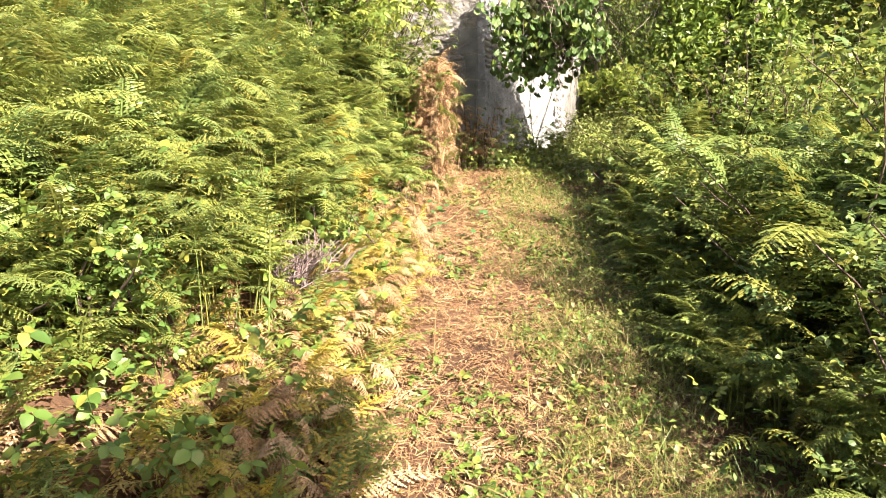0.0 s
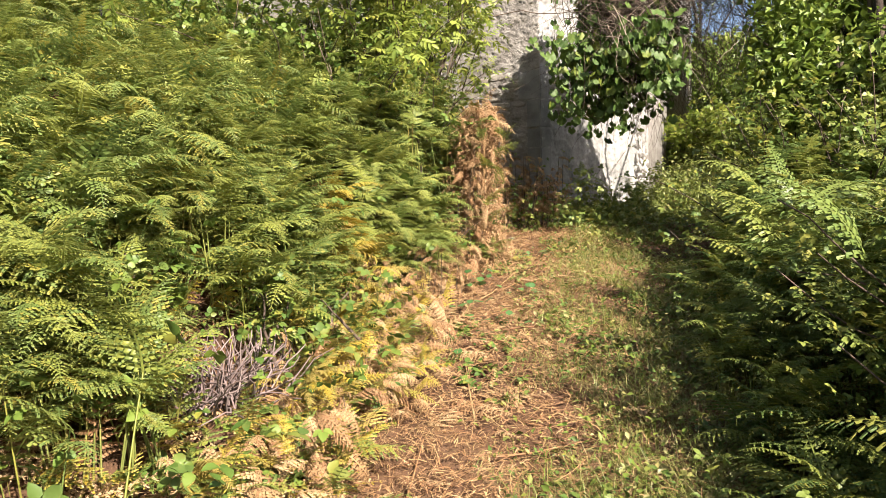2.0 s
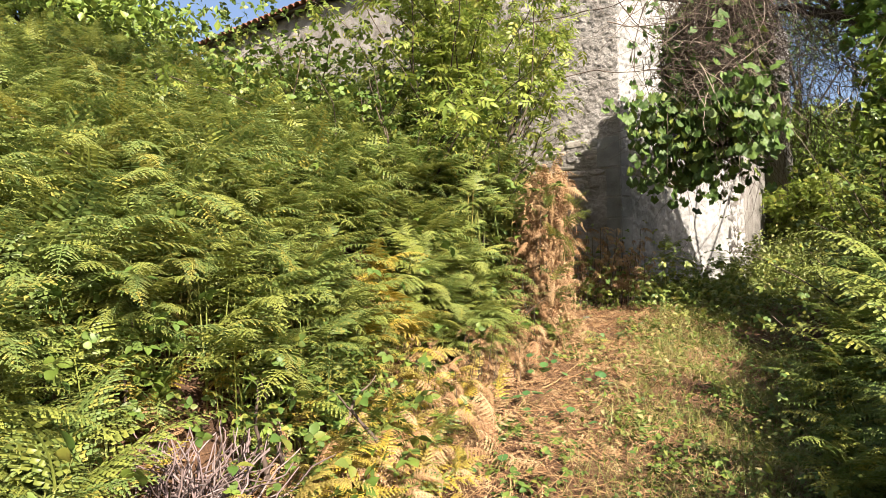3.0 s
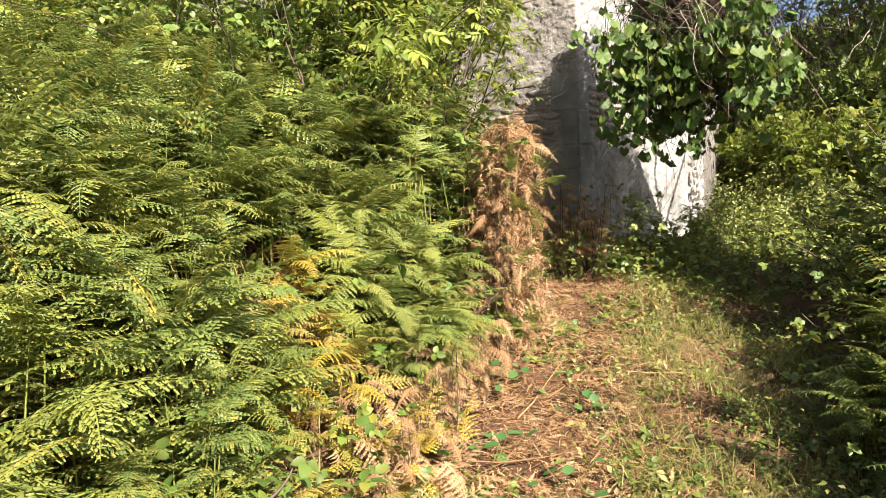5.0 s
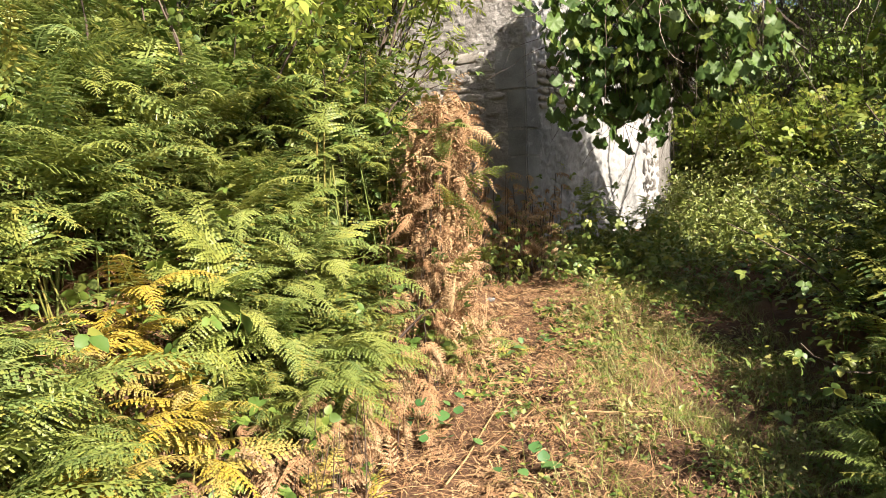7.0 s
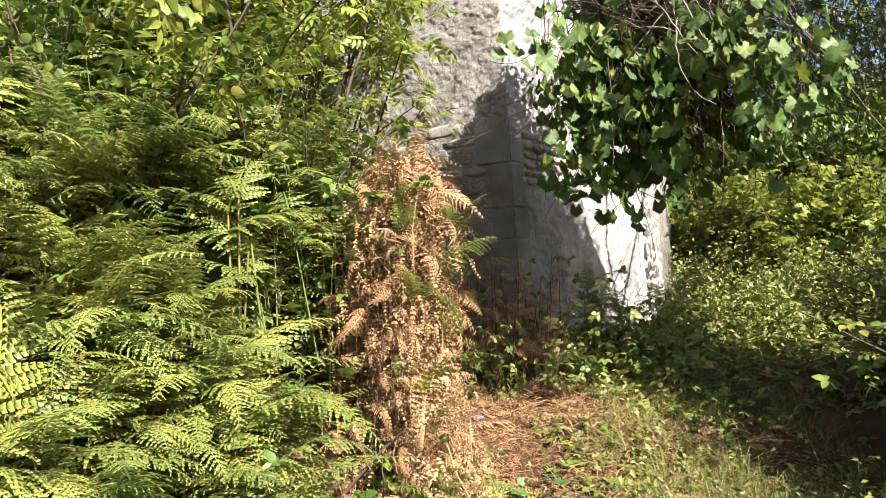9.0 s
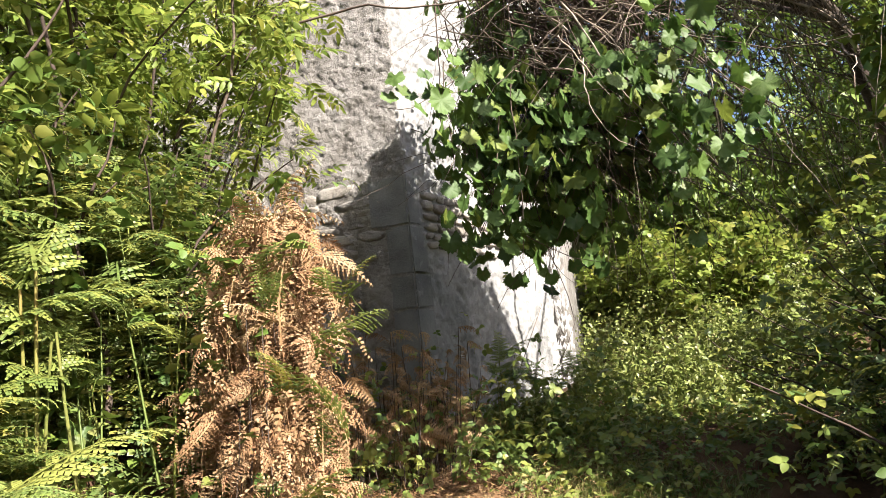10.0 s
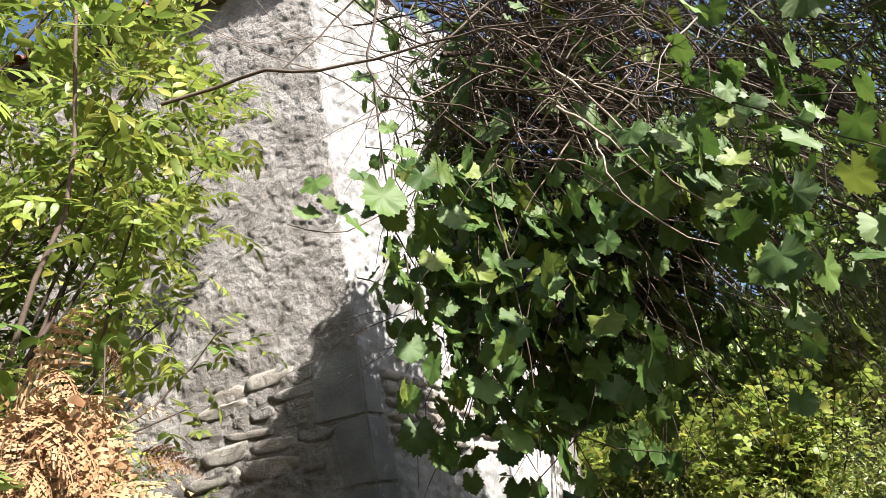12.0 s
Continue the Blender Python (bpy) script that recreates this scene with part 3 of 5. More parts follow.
ferns_tall = [fern_kind("bracken_fern", c, M_LIME, M_STEM, h, "tall pale lime green bracken fern on the bank", "bracken on the bank", 67 + i) for i, (c, h) in enumerate([((0, 2, 4, 1, 3), 0.5), ((1, 3, 0, 5, 2), 0.56)])]
GREEN_R = "tall dark green bracken fern in the hedge beside the path"
ferns_right = [fern_kind("bracken_fern", c, M_FERN_DARK, M_STEM, h, GREEN_R, "bracken in the hedge", 70 + i) for i, (c, h) in enumerate([((0, 2, 4, 1), 0.6), ((1, 3, 5, 0), 0.75), ((2, 5, 4), 0.5)])]
ferns_yellow = [fern_kind("yellow_fern", c, M_YELLOW, M_STEM, h, "yellowing autumn bracken fern on the bank", "yellow bracken", 80 + i) for i, (c, h) in enumerate([((3, 4, 1), 0.5), ((0, 5, 2), 0.42)])]
ferns_dry = [fern_kind("dead_fern", c, M_RUST, M_TWIG, h, "withered rust brown bracken fern hanging down", "dead bracken", 90 + i, n) for i, (c, h, n) in enumerate([((6, 7, 8), 1.1, 4), ((7, 9, 6), 1.75, 5), ((8, 9, 7), 2.3, 6), ((6, 9), 0.35, 3), ((7, 8), 0.7, 3)])]


def plant(kinds, x, y, scale=1.0, yaw=None, lean=0.12, up=0.0):
    k = kinds[rng.integers(len(kinds))]
    m = Matrix.Translation((x, y, float(ground_z(x, y)) + up)) @ Matrix.Rotation(rng.normal(0, lean), 4, "X") @ Matrix.Rotation(rng.normal(0, lean), 4, "Y") @ Matrix.Rotation(rng.uniform(0, 6.28) if yaw is None else yaw, 4, "Z")
    return set_scale(copy_thing(k, m), scale)


def set_scale(ob, s):
    ob.scale = (s, s, s)
    return ob


def away(mean):
    """A turn for a fern: most arch down the slope towards the light, the rest lean back from it."""
    return float(mean + rng.normal(0, 0.9) + (math.pi if rng.random() < 0.72 else 0))


# bank on the one side
for _ in range(190):
    y = rng.uniform(2.3, 8.8)
    x = float(bank_edge(y)) - 0.3 - rng.gamma(1.5, 0.55)
    if x > -4.2 and not (abs(y - 4.1) < 0.4 and x > -1.3) and not (y < 3.0 and x > -1.5) and not (abs(y - 6.1) < 0.4 and x > -1.25) and not (y > 7.3 and rng.random() < 0.6):
        plant(ferns_left, x, y, rng.uniform(0.7, 1.1), away(0.85))
# hedge on the other
for _ in range(105):
    y = rng.uniform(1.7, 8.8)
    d = rng.gamma(1.8, 0.5)
    x = float(np.interp(y, [1.5, 3, 5, 7, 8.8], [1.15, 1.25, 1.38, 1.6, 2.8])) + d
    plant(ferns_right, x, y, min(1.35, 0.55 + 0.4 * d) * rng.uniform(0.85, 1.15), away(-0.25))
for x, y, s in [(2.1, 5.9, 1.25), (2.35, 6.3, 1.4), (2.2, 6.7, 1.3), (2.5, 6.9, 1.5), (2.05, 5.3, 1.1), (2.4, 5.6, 1.3), (2.7, 6.5, 1.5), (1.9, 6.4, 0.9)]:
    plant(ferns_right, x, y, s, 2.6 + rng.normal(0, 0.8))
for x, y, s in [(-0.72, 6.8, 1.05), (-0.9, 6.65, 1.1), (-0.62, 7.05, 0.95), (-1.05, 6.95, 1.1), (-0.7, 6.6, 0.8), (-1.2, 5.0, 1.0), (-1.0, 5.35, 0.9), (-1.15, 3.3, 0.85), (-1.35, 3.6, 0.9), (-1.25, 4.7, 0.9), (-0.75, 7.6, 1.35), (-1.05, 7.5, 1.35), (-0.5, 8.35, 1.4), (-0.62, 8.55, 1.6), (-0.8, 8.3, 1.5), (-0.45, 8.75, 1.35), (-0.75, 8.8, 1.6), (-0.5, 6.8, 0.95), (-0.56, 7.0, 1.05), (-0.62, 6.72, 1.0), (-0.48, 6.6, 0.8), (-0.42, 6.78, 0.9), (-0.4, 6.95, 0.95), (-0.52, 6.9, 1.0), (-0.8, 6.4, 0.8), (-0.65, 6.4, 0.75), (-1.0, 6.5, 1.0), (-0.5, 7.15, 1.0), (-0.62, 7.2, 1.1), (-0.42, 7.1, 0.9), (-0.75, 7.25, 1.15), (-0.55, 6.5, 0.9), (-0.46, 6.7, 1.0)]:
    plant(ferns_left, x, y, s, away(0.7))
for x, y, s in [(-0.45, 6.75, 1.1), (-0.55, 6.95, 1.15), (-0.65, 6.7, 1.15), (-0.42, 6.55, 0.9), (-0.75, 6.9, 1.2), (-0.55, 6.45, 0.85), (-0.85, 6.6, 1.1), (-0.4, 7.0, 1.0), (-0.68, 7.15, 1.2), (-0.95, 6.85, 1.2)]:
    plant(ferns_lime, x, y, s * 0.95, -2.5 + rng.normal(0, 0.7))
for x, y, s in [(-0.75, 6.85, 0.9), (-0.9, 7.05, 1.0), (-0.6, 7.0, 0.85), (-1.1, 6.9, 1.05), (-0.8, 7.2, 1.0), (-1.25, 7.1, 1.05), (-0.65, 7.2, 0.9)]:
    plant(ferns_tall, x, y, s, -2.7 + rng.normal(0, 0.8))
for x, y, s in [(0.06, 7.58, 0.4), (0.1, 7.75, 0.45), (-0.02, 7.48, 0.4)]:
    plant(ferns_left, x, y, s, 0.3 + rng.normal(0, 0.5))
for x, y, s in [(-0.85, 6.1, 1.05), (-1.05, 6.2, 0.95), (-0.75, 5.9, 0.9), (-0.8, 5.5, 0.9), (-0.62, 4.5, 0.7), (-0.55, 4.2, 0.7), (-0.9, 2.9, 0.7), (-0.6, 3.0, 0.6), (1.5, 2.6, 0.8), (1.7, 2.9, 0.8), (-0.75, 3.5, 0.6), (-0.68, 5.1, 0.6), (-1.0, 5.95, 0.75), (-0.88, 5.8, 0.7), (-0.62, 5.9, 0.6), (-0.55, 3.8, 0.5), (-0.5, 4.6, 0.55)]:
    plant(ferns_yellow, x, y, s, away(0.8))
for i in range(16):
    y = rng.normal(7.8, 0.16)
    x = -0.08 + rng.normal(0, 0.06)
    plant([ferns_dry[i % 3]], x, y, rng.uniform(0.52, 0.68), -1.9 + rng.normal(0, 0.9), 0.06)
for i in range(46):
    y = rng.uniform(5.6, 7.6)
    plant([ferns_dry[4], ferns_dry[3]], float(bank_edge(y)) + rng.normal(0.05, 0.12), y, rng.uniform(0.4, 0.75), -1.3 + rng.normal(0, 0.8))
for i in range(18):
    y = rng.uniform(3.4, 5.6)
    plant([ferns_dry[3]], float(bank_edge(y)) - rng.uniform(-0.1, 0.3), y, rng.uniform(0.5, 0.8))
for x, y, s in [(1.0, 10.05, 0.8), (1.25, 10.3, 0.75), (1.5, 10.6, 0.7), (1.75, 10.9, 0.7), (0.8, 9.9, 0.6)]:
    plant(ferns_right, x, y, s)
for i in range(34):
    plant([ferns_dry[0], ferns_dry[4]], 0.4 + rng.normal(0, 0.25), 9.75 + rng.normal(0, 0.22), rng.uniform(0.5, 0.85), -1.0 + rng.normal(0, 0.9))
for k in ferns_left + ferns_lime + ferns_tall + ferns_right + ferns_yellow + ferns_dry:
    for o in (*k.children_recursive, k):
        bpy.data.objects.remove(o)


# ---- ground cover and thickets ----
def jit(n, a, b):
    return rng.uniform(a, b, n)


def cover(n, xr, yr, up=0.0, keep=None):
    x, y = jit(n, *xr), jit(n, *yr)
    if keep is not None:
        q = keep(x, y)
        x, y = x[q], y[q]
    q = np.hypot(x + 0.93, y - 4.1) > 0.24
    x, y = x[q], y[q]
    return on_ground(x, y, up)


def angles(n, tilt=0.3, roll=0.3):
    return rng.uniform(0, 6.28, n), rng.normal(0, tilt, n), rng.normal(0, roll, n)


P = cover(3600, (-9, -0.9), (2.6, 12), 0, lambda x, y: (x < bank_edge(y) - 1.0) & (x < -0.35 * y + 4))
P[:, 2] += jit(len(P), 0.25, 0.75)
stuff("bracken_thicket", "dense green bracken thicket covering the hillside", "fern", scatter(FRONDS_FAR, P, rng.normal(0.8, 0.9, len(P)) + np.pi * (rng.random(len(P)) < 0.72), *angles(len(P), 0.3, 0.3)[1:], jit(len(P), 0.8, 1.3)), M_FERN)
P = cover(1500, (1.5, 7), (2, 9), 0, lambda x, y: x > 1.6 + 0.25 * np.clip(y - 5, 0, 9))
P[:, 2] += jit(len(P), 0.4, 1.1)
stuff("bracken_thicket", "dense dark bracken thicket beyond the hedge", "fern", scatter(FRONDS_FAR, P, *angles(len(P), 0.2, 0.2), jit(len(P), 0.8, 1.4)), M_FERN_DARK)


for lo, hi, n, mat, mean, label in ((-3.4, -0.7, 700, M_FERN, 0.85, "green bracken standing close together on the bank"), (1.3, 3.9, 620, M_FERN_DARK, -0.25, "dark green bracken standing close together in the hedge")):
    P = cover(n, (lo, hi), (2.6, 8.8), 0, lambda x, y: ((x < bank_edge(y) - 0.3) & (np.hypot(x + 0.85, y - 5.9) > 0.45)) | (x > 1.3 + 0.28 * np.clip(y - 5, 0, 9)))
    P[:, 2] += jit(len(P), 0.25, 0.65) if lo < 0 else jit(len(P), 0.08, 0.3) + 0.3 * np.clip(P[:, 0] - 1.5, 0, 1.5)
    stuff("bracken_stand", label, "fern", scatter(STALKED, P, rng.normal(mean, 0.9, len(P)) + np.pi * (rng.random(len(P)) < 0.72), *angles(len(P), 0.15, 0.15)[1:], jit(len(P), 0.7, 1.1)), mat)


VEIL = np.stack([rng.normal(0, 0.1, 26), rng.normal(0, 0.12, 26), rng.random(26)], -1)


def veil(n, wide):
    """Places in the clumps of a shaggy drape that widens from its top to its foot."""
    c = VEIL[rng.integers(0, len(VEIL), n)]
    h = np.clip(c[:, 2] + rng.normal(0, 0.11, n) - 0.05, 0, 1.02)
    w = 0.55 + 1.7 * (1 - h) ** 2
    x = -0.04 - 0.12 * (1 - h) + c[:, 0] * w + rng.normal(0, wide, n)
    y = 7.82 - 0.1 * (1 - h) + c[:, 1] * w + rng.normal(0, wide, n)
    return np.stack([x, y, np.maximum(1.15 + 1.42 * h, ground_z(x, y) + 0.02)], -1)


P = veil(520, 0.07)
n = len(P)
stuff("dead_fern_veil", "veil of withered tan fern fronds hanging down the bank", "fern", scatter(FRONDS_DRY, P, jit(n, 0, 6.28), rng.normal(0, 0.8, n), rng.normal(0, 0.8, n), jit(n, 0.4, 0.9)), M_RUST)
P = veil(6000, 0.07)
n = len(P)
stuff("dead_fern_shreds", "curled shreds of dead fern caught in the drape", "fern", scatter(CRUMB, P, jit(n, 0, 6.28), rng.normal(-1.0, 0.8, n), rng.normal(0, 0.8, n), jit(n, 0.5, 1.1)), M_RUST)
P = veil(1100, 0.07)
P = P[P[:, 2] < 2.35]
n = len(P)
stuff("hanging_straw", "dry stalks and straw hanging in the dead fern", "litter", scatter(STRAND, P, jit(n, 0, 6.28), rng.normal(1.45, 0.4, n), rng.normal(0, 0.4, n), jit(n, 0.6, 1.3)), M_STRAW)
P = veil(22, 0.08) + np.array([0.1, -0.05, 0.0])
n = len(P)
stuff("fern_tips", "green fern tips growing through the dead drape", "fern", scatter(FRONDS_FAR, P, rng.normal(-2.6, 0.9, n), rng.normal(0.2, 0.4, n), rng.normal(0, 0.4, n), jit(n, 0.4, 0.8)), M_FERN)
P = veil(60, 0.11) + np.array([-0.06, -0.08, 0.0])
n = len(P)
stuff("bramble_sprays", "fresh bramble leaves grown through the dead drape", "bramble", scatter(TRI, P, rng.normal(3.1, 0.9, n), rng.normal(0.5, 0.5, n), rng.normal(0, 0.5, n), jit(n, 0.5, 1.0)), M_BRAMBLE)
P = cover(190, (-1.5, -0.32), (7.8, 9.4), 0)
P[:, 2] += jit(len(P), 0.5, 1.25)
stuff("bracken_stand", "tall green bracken below the elder bush", "fern", scatter(STALKED, P, rng.normal(0.6, 0.9, len(P)), *angles(len(P), 0.15, 0.15)[1:], jit(len(P), 0.7, 1.1)), M_FERN)
for lo, hi in ((-7, -1.2), (1.3, 7)):
    P = cover(520, (lo, hi), (-6, 2.7), 0)
    P[:, 2] += jit(len(P), 0.2, 0.7)
    stuff("bracken_thicket", "green bracken thicket beside the start of the path", "fern", scatter(FRONDS_FAR, P[P[:, 1] < 1.2 + 0.0 * P[:, 0]], jit(int((P[:, 1] < 1.2).sum()), 0, 6.28), 0.0, 0.0, 1.0), M_FERN)


def path_mid(y):
    return np.interp(y, [0, 3, 5, 7, 9.5], [0.0, 0.1, 0.15, 0.25, 0.7])


P = cover(105000, (-1.3, 2.2), (0.5, 10.6), 0.01, lambda x, y: np.abs(x - path_mid(y) - 0.1) < rng.normal(0.62, 0.32, len(x)))
P[:, 2] += rng.exponential(0.012, len(P))
stuff("straw_litter", "dry reddish brown straw litter trodden on the path", "litter", scatter(STRAW, P, *angles(len(P), 0.35, 0.35), jit(len(P), 0.5, 1.3)), M_STRAW)
P = cover(14000, (-1.2, 1.9), (0.6, 10.4), 0.02, lambda x, y: np.abs(x - path_mid(y)) < rng.normal(0.62, 0.3, len(x)))
P[:, 2] += rng.exponential(0.02, len(P))
stuff("fern_crumbs", "crumbled russet pieces of dead bracken on the path", "litter", scatter(CRUMB, P, *angles(len(P), 0.5, 0.6), jit(len(P), 0.25, 0.7)), M_RUST)
P = cover(900, (-1.1, 1.8), (0.8, 10.4), 0.015, lambda x, y: np.abs(x - path_mid(y) + 0.1) < rng.normal(0.5, 0.25, len(x)))
stuff("fern_litter", "flattened brown dead bracken fronds on the path", "litter", scatter(FRONDS_FLAT, P, *angles(len(P), 0.15, 0.15), jit(len(P), 0.4, 0.9)), M_RUST)
P = cover(10500, (0.1, 2.0), (1.2, 9.6), 0, lambda x, y: (x > path_mid(y) + rng.normal(0.38, 0.15, len(x))) & (np.sin(4 * x + 2 * y) * np.sin(3.3 * y - x) > rng.normal(-0.4, 0.3, len(x))))
stuff("grass", "green and bleached grass tufts at the path edge", "grass", scatter(TUFT, P, *angles(len(P), 0.2, 0.2), jit(len(P), 0.35, 1.1)), M_GRASS)
P = cover(6500, (-3, -0.2), (1.0, 10), 0, lambda x, y: x < bank_edge(y) + 0.15 + rng.normal(0, 0.12, len(x)))
P[:, 2] += rng.gamma(2, 0.11, len(P))
stuff("bramble_cover", "green three-leaved brambles creeping over the bank", "bramble", scatter(TRI, P, *angles(len(P), 0.5, 0.5), jit(len(P), 0.45, 0.95)), M_BRAMBLE)
P = cover(5200, (-0.5, 1.6), (1.6, 10.2), 0.03, lambda x, y: np.sin(x * 5 + 1) * np.sin(y * 2.6 + x * 3) > 0.15)
stuff("bramble_runners", "green bramble leaves sprouting through the path litter", "bramble", scatter(TRI, P, *angles(len(P), 0.4, 0.4), jit(len(P), 0.3, 0.65)), M_BRAMBLE)
P = cover(1500, (1.0, 3.5), (1.5, 9), 0, lambda x, y: x > np.interp(y, [1.5, 3, 5, 7, 8.6], [0.9, 0.95, 1.1, 1.3, 2.0]))
P[:, 2] += rng.gamma(2, 0.1, len(P))
stuff("bramble_cover", "dark brambles and leaves under the hedge", "bramble", scatter(TRI, P, *angles(len(P), 0.5, 0.5), jit(len(P), 0.3, 0.6)), M_FERN_DARK)

LEAFLET = [small_leaf(0.045, 0.028), small_leaf(0.035, 0.02), small_leaf(0.06, 0.03)]
for mat, n, lim, label in ((M_GRASS, 17000, 0.05, "low yellow-green weeds grown over the path edge"), (M_BRAMBLE, 14000, 0.3, "low dark green weeds in tufts on the path")):
    P = cover(n, (-0.1, 1.9), (1.4, 9.4), 0.0, lambda x, y: (x > path_mid(y) + rng.normal(0.2, 0.12, len(x))) & (np.sin(3.1 * x + 1.7 * y + 9 * lim) * np.sin(2.9 * y - 2 * x + 1) + 0.35 * np.sin(9 * x + 4) * np.sin(8 * y) > rng.normal(lim, 0.2, len(x))))
    P[:, 2] += rng.gamma(2, 0.028, len(P))
    stuff("weeds", label, "weeds", scatter(LEAFLET, P, *angles(len(P), 0.5, 0.5), jit(len(P), 0.4, 0.95)), mat)
n = 420
y = jit(n, 2.2, 7.4)
x = np.minimum(bank_edge(y) + rng.normal(0.0, 0.16, n), path_mid(y) - 0.3)
stuff("dead_fern_fringe", "russet dead fern fronds drooping along the foot of the bank", "fern", scatter(FRONDS_DRY, on_ground(x, y) + np.stack([0 * y, 0 * y, jit(n, 0.04, 0.3)], -1), rng.normal(-1.8, 0.9, n), rng.normal(0, 0.4, n), rng.normal(0, 0.4, n), jit(n, 0.4, 0.9)), M_RUST)
n = 130
y = jit(n, 2.0, 6.3)
x = bank_edge(y) + rng.normal(-0.05, 0.16, n)
stuff("yellow_fern_fringe", "yellow autumn fern tips along the foot of the bank", "fern", scatter(FRONDS_FAR, on_ground(x, y) + np.stack([0 * y, 0 * y, jit(n, 0.04, 0.25)], -1), rng.normal(-1.8, 0.9, n), rng.normal(0, 0.4, n), rng.normal(0, 0.4, n), jit(n, 0.4, 0.75)), M_YELLOW)
P = cover(16000, (-3.2, 0.0), (0.6, 8.5), 0.01)
stuff("straw_litter", "dry brown straw and leaf litter under the bank plants", "litter", scatter(STRAW, P, *angles(len(P), 0.3, 0.3), jit(len(P), 0.5, 1.3)), M_STRAW)
P = cover(1100, (-2.6, -0.2), (0.8, 7.5), 0.03)
stuff("fern_litter", "brown and yellow dead fern fronds lying on the bank", "litter", scatter(FRONDS_FLAT, P, *angles(len(P), 0.4, 0.4), jit(len(P), 0.5, 1.1)), M_RUST)
P = cover(190, (-1.9, -0.3), (1.6, 5.2), 0.12)
stuff("yellow_fern_cover", "low yellowing fern tips among the brambles", "fern", scatter(FRONDS_FLAT, P, rng.normal(-2.0, 0.9, len(P)), rng.normal(0.35, 0.3, len(P)), rng.normal(0, 0.3, len(P)), jit(len(P), 0.6, 1.1)), M_YELLOW)
P = cover(420, (-2.2, -0.3), (1.2, 5.4), 0.14)
stuff("low_fern_cover", "low pale green fern tips among the brambles", "fern", scatter(FRONDS_FLAT, P, rng.normal(-2.0, 0.9, len(P)), rng.normal(0.35, 0.3, len(P)), rng.normal(0, 0.3, len(P)), jit(len(P), 0.6, 1.2)), M_FERN)
P = cover(2600, (0.9, 3.8), (8.8, 11.5), 0.02)
P[:, 2] += rng.exponential(0.05, len(P))
stuff("bramble_cover", "dark creeping brambles on the shaded ground by the wall", "bramble", scatter(TRI, P, *angles(len(P), 0.5, 0.5), jit(len(P), 0.4, 0.8)), M_FERN_DARK)

P = cover(7000, (-4.2, -0.25), (6.9, 9.6), 0, lambda x, y: x < bank_edge(y) - 0.4)
P[:, 2] += rng.gamma(3, 0.2, len(P)) * np.clip((P[:, 1] - 6.2) / 2, 0.3, 1.2)
stuff("bramble_cover", "tall green brambles grown through the upper bank", "bramble", scatter(TRI, P, *angles(len(P), 0.6, 0.6), jit(len(P), 0.5, 1.15)), M_BRAMBLE)
P = cover(2600, (-4.2, -0.3), (6.6, 9.4), 0, lambda x, y: x < bank_edge(y) - 0.4)
P[:, 2] += rng.gamma(3, 0.2, len(P)) * np.clip((P[:, 1] - 6.2) / 2, 0.3, 1.2)
stuff("bramble_cover", "pale yellow-green leaves among the brambles of the bank", "bramble", scatter(TRI, P, *angles(len(P), 0.6, 0.6), jit(len(P), 0.4, 0.95)), M_SHRUB)
# shaded growth at the foot of the house corner
P = cover(1300, (-0.15, 1.7), (9.2, 10.7), 0.0, lambda x, y: (x - 0.52) * 0.39 + (y - 10.56) * 0.92 < -0.05)
P[:, 2] += rng.gamma(2, 0.12, len(P))
stuff("bramble_cover", "dark brambles at the foot of the house corner", "bramble", scatter(TRI, P, *angles(len(P), 0.6, 0.6), jit(len(P), 0.4, 0.85)), M_FERN_DARK)

# low shrubs of the clearing past the wall
def shrub_cloud(n, cx, cy, rx, ry, h):
    a, q = jit(n, 0, 6.283), np.sqrt(jit(n, 0, 1))
    x, y = cx + rx * q * np.cos(a), cy + ry * q * np.sin(a)
    top = h * (1 - q ** 3) * (0.62 + 0.22 * np.sin(7 * x + 2 * y) * np.sin(6 * y + 1) + 0.2 * np.sin(17 * x) * np.sin(15 * y + x) + 0.1 * rng.normal(0, 1, n))
    P = on_ground(x, y)
    P[:, 2] += np.clip(top, 0.02, 9) * jit(n, 0.1, 1.1) ** 0.5
    return P


for cx, cy, rx, ry, h, n in [(2.3, 10.9, 0.75, 0.7, 0.75, 6000), (3.4, 11.2, 0.9, 0.8, 0.85, 7000), (3.6, 13.4, 1.6, 1.4, 1.1, 9000), (5.6, 13.0, 1.8, 1.8, 1.3, 9000), (5.0, 16.5, 3.5, 2.5, 1.5, 12000), (1.15, 10.2, 0.55, 0.35, 0.4, 2500), (6.5, 10.5, 1.6, 1.5, 1.6, 7000), (7.5, 7.5, 1.8, 2.0, 1.8, 7000), (9, 13, 2.5, 2.5, 2.0, 8000), (7.5, 4.5, 1.6, 1.6, 1.7, 5000)]:
    P = shrub_cloud(n, cx, cy, rx, ry, h)
    stuff("low_shrub", "sunlit low yellow-green bramble shrub in the clearing", "shrub", scatter(LEAFLET, P, *angles(n, 0.7, 0.7), jit(n, 0.7, 1.4)), M_SHRUB)


# ---- grape vine hanging from above ----
GRAPE_TONE = [mesh_np("leaf", *g, M_GRAPE, np.zeros(len(g[0])), smooth=True) for g in GRAPE]
vine = thing("grape_vine", pose(1.35, 8.9, 1.3), "wild grape vine hanging in a dense curtain of lobed leaves", "vine")


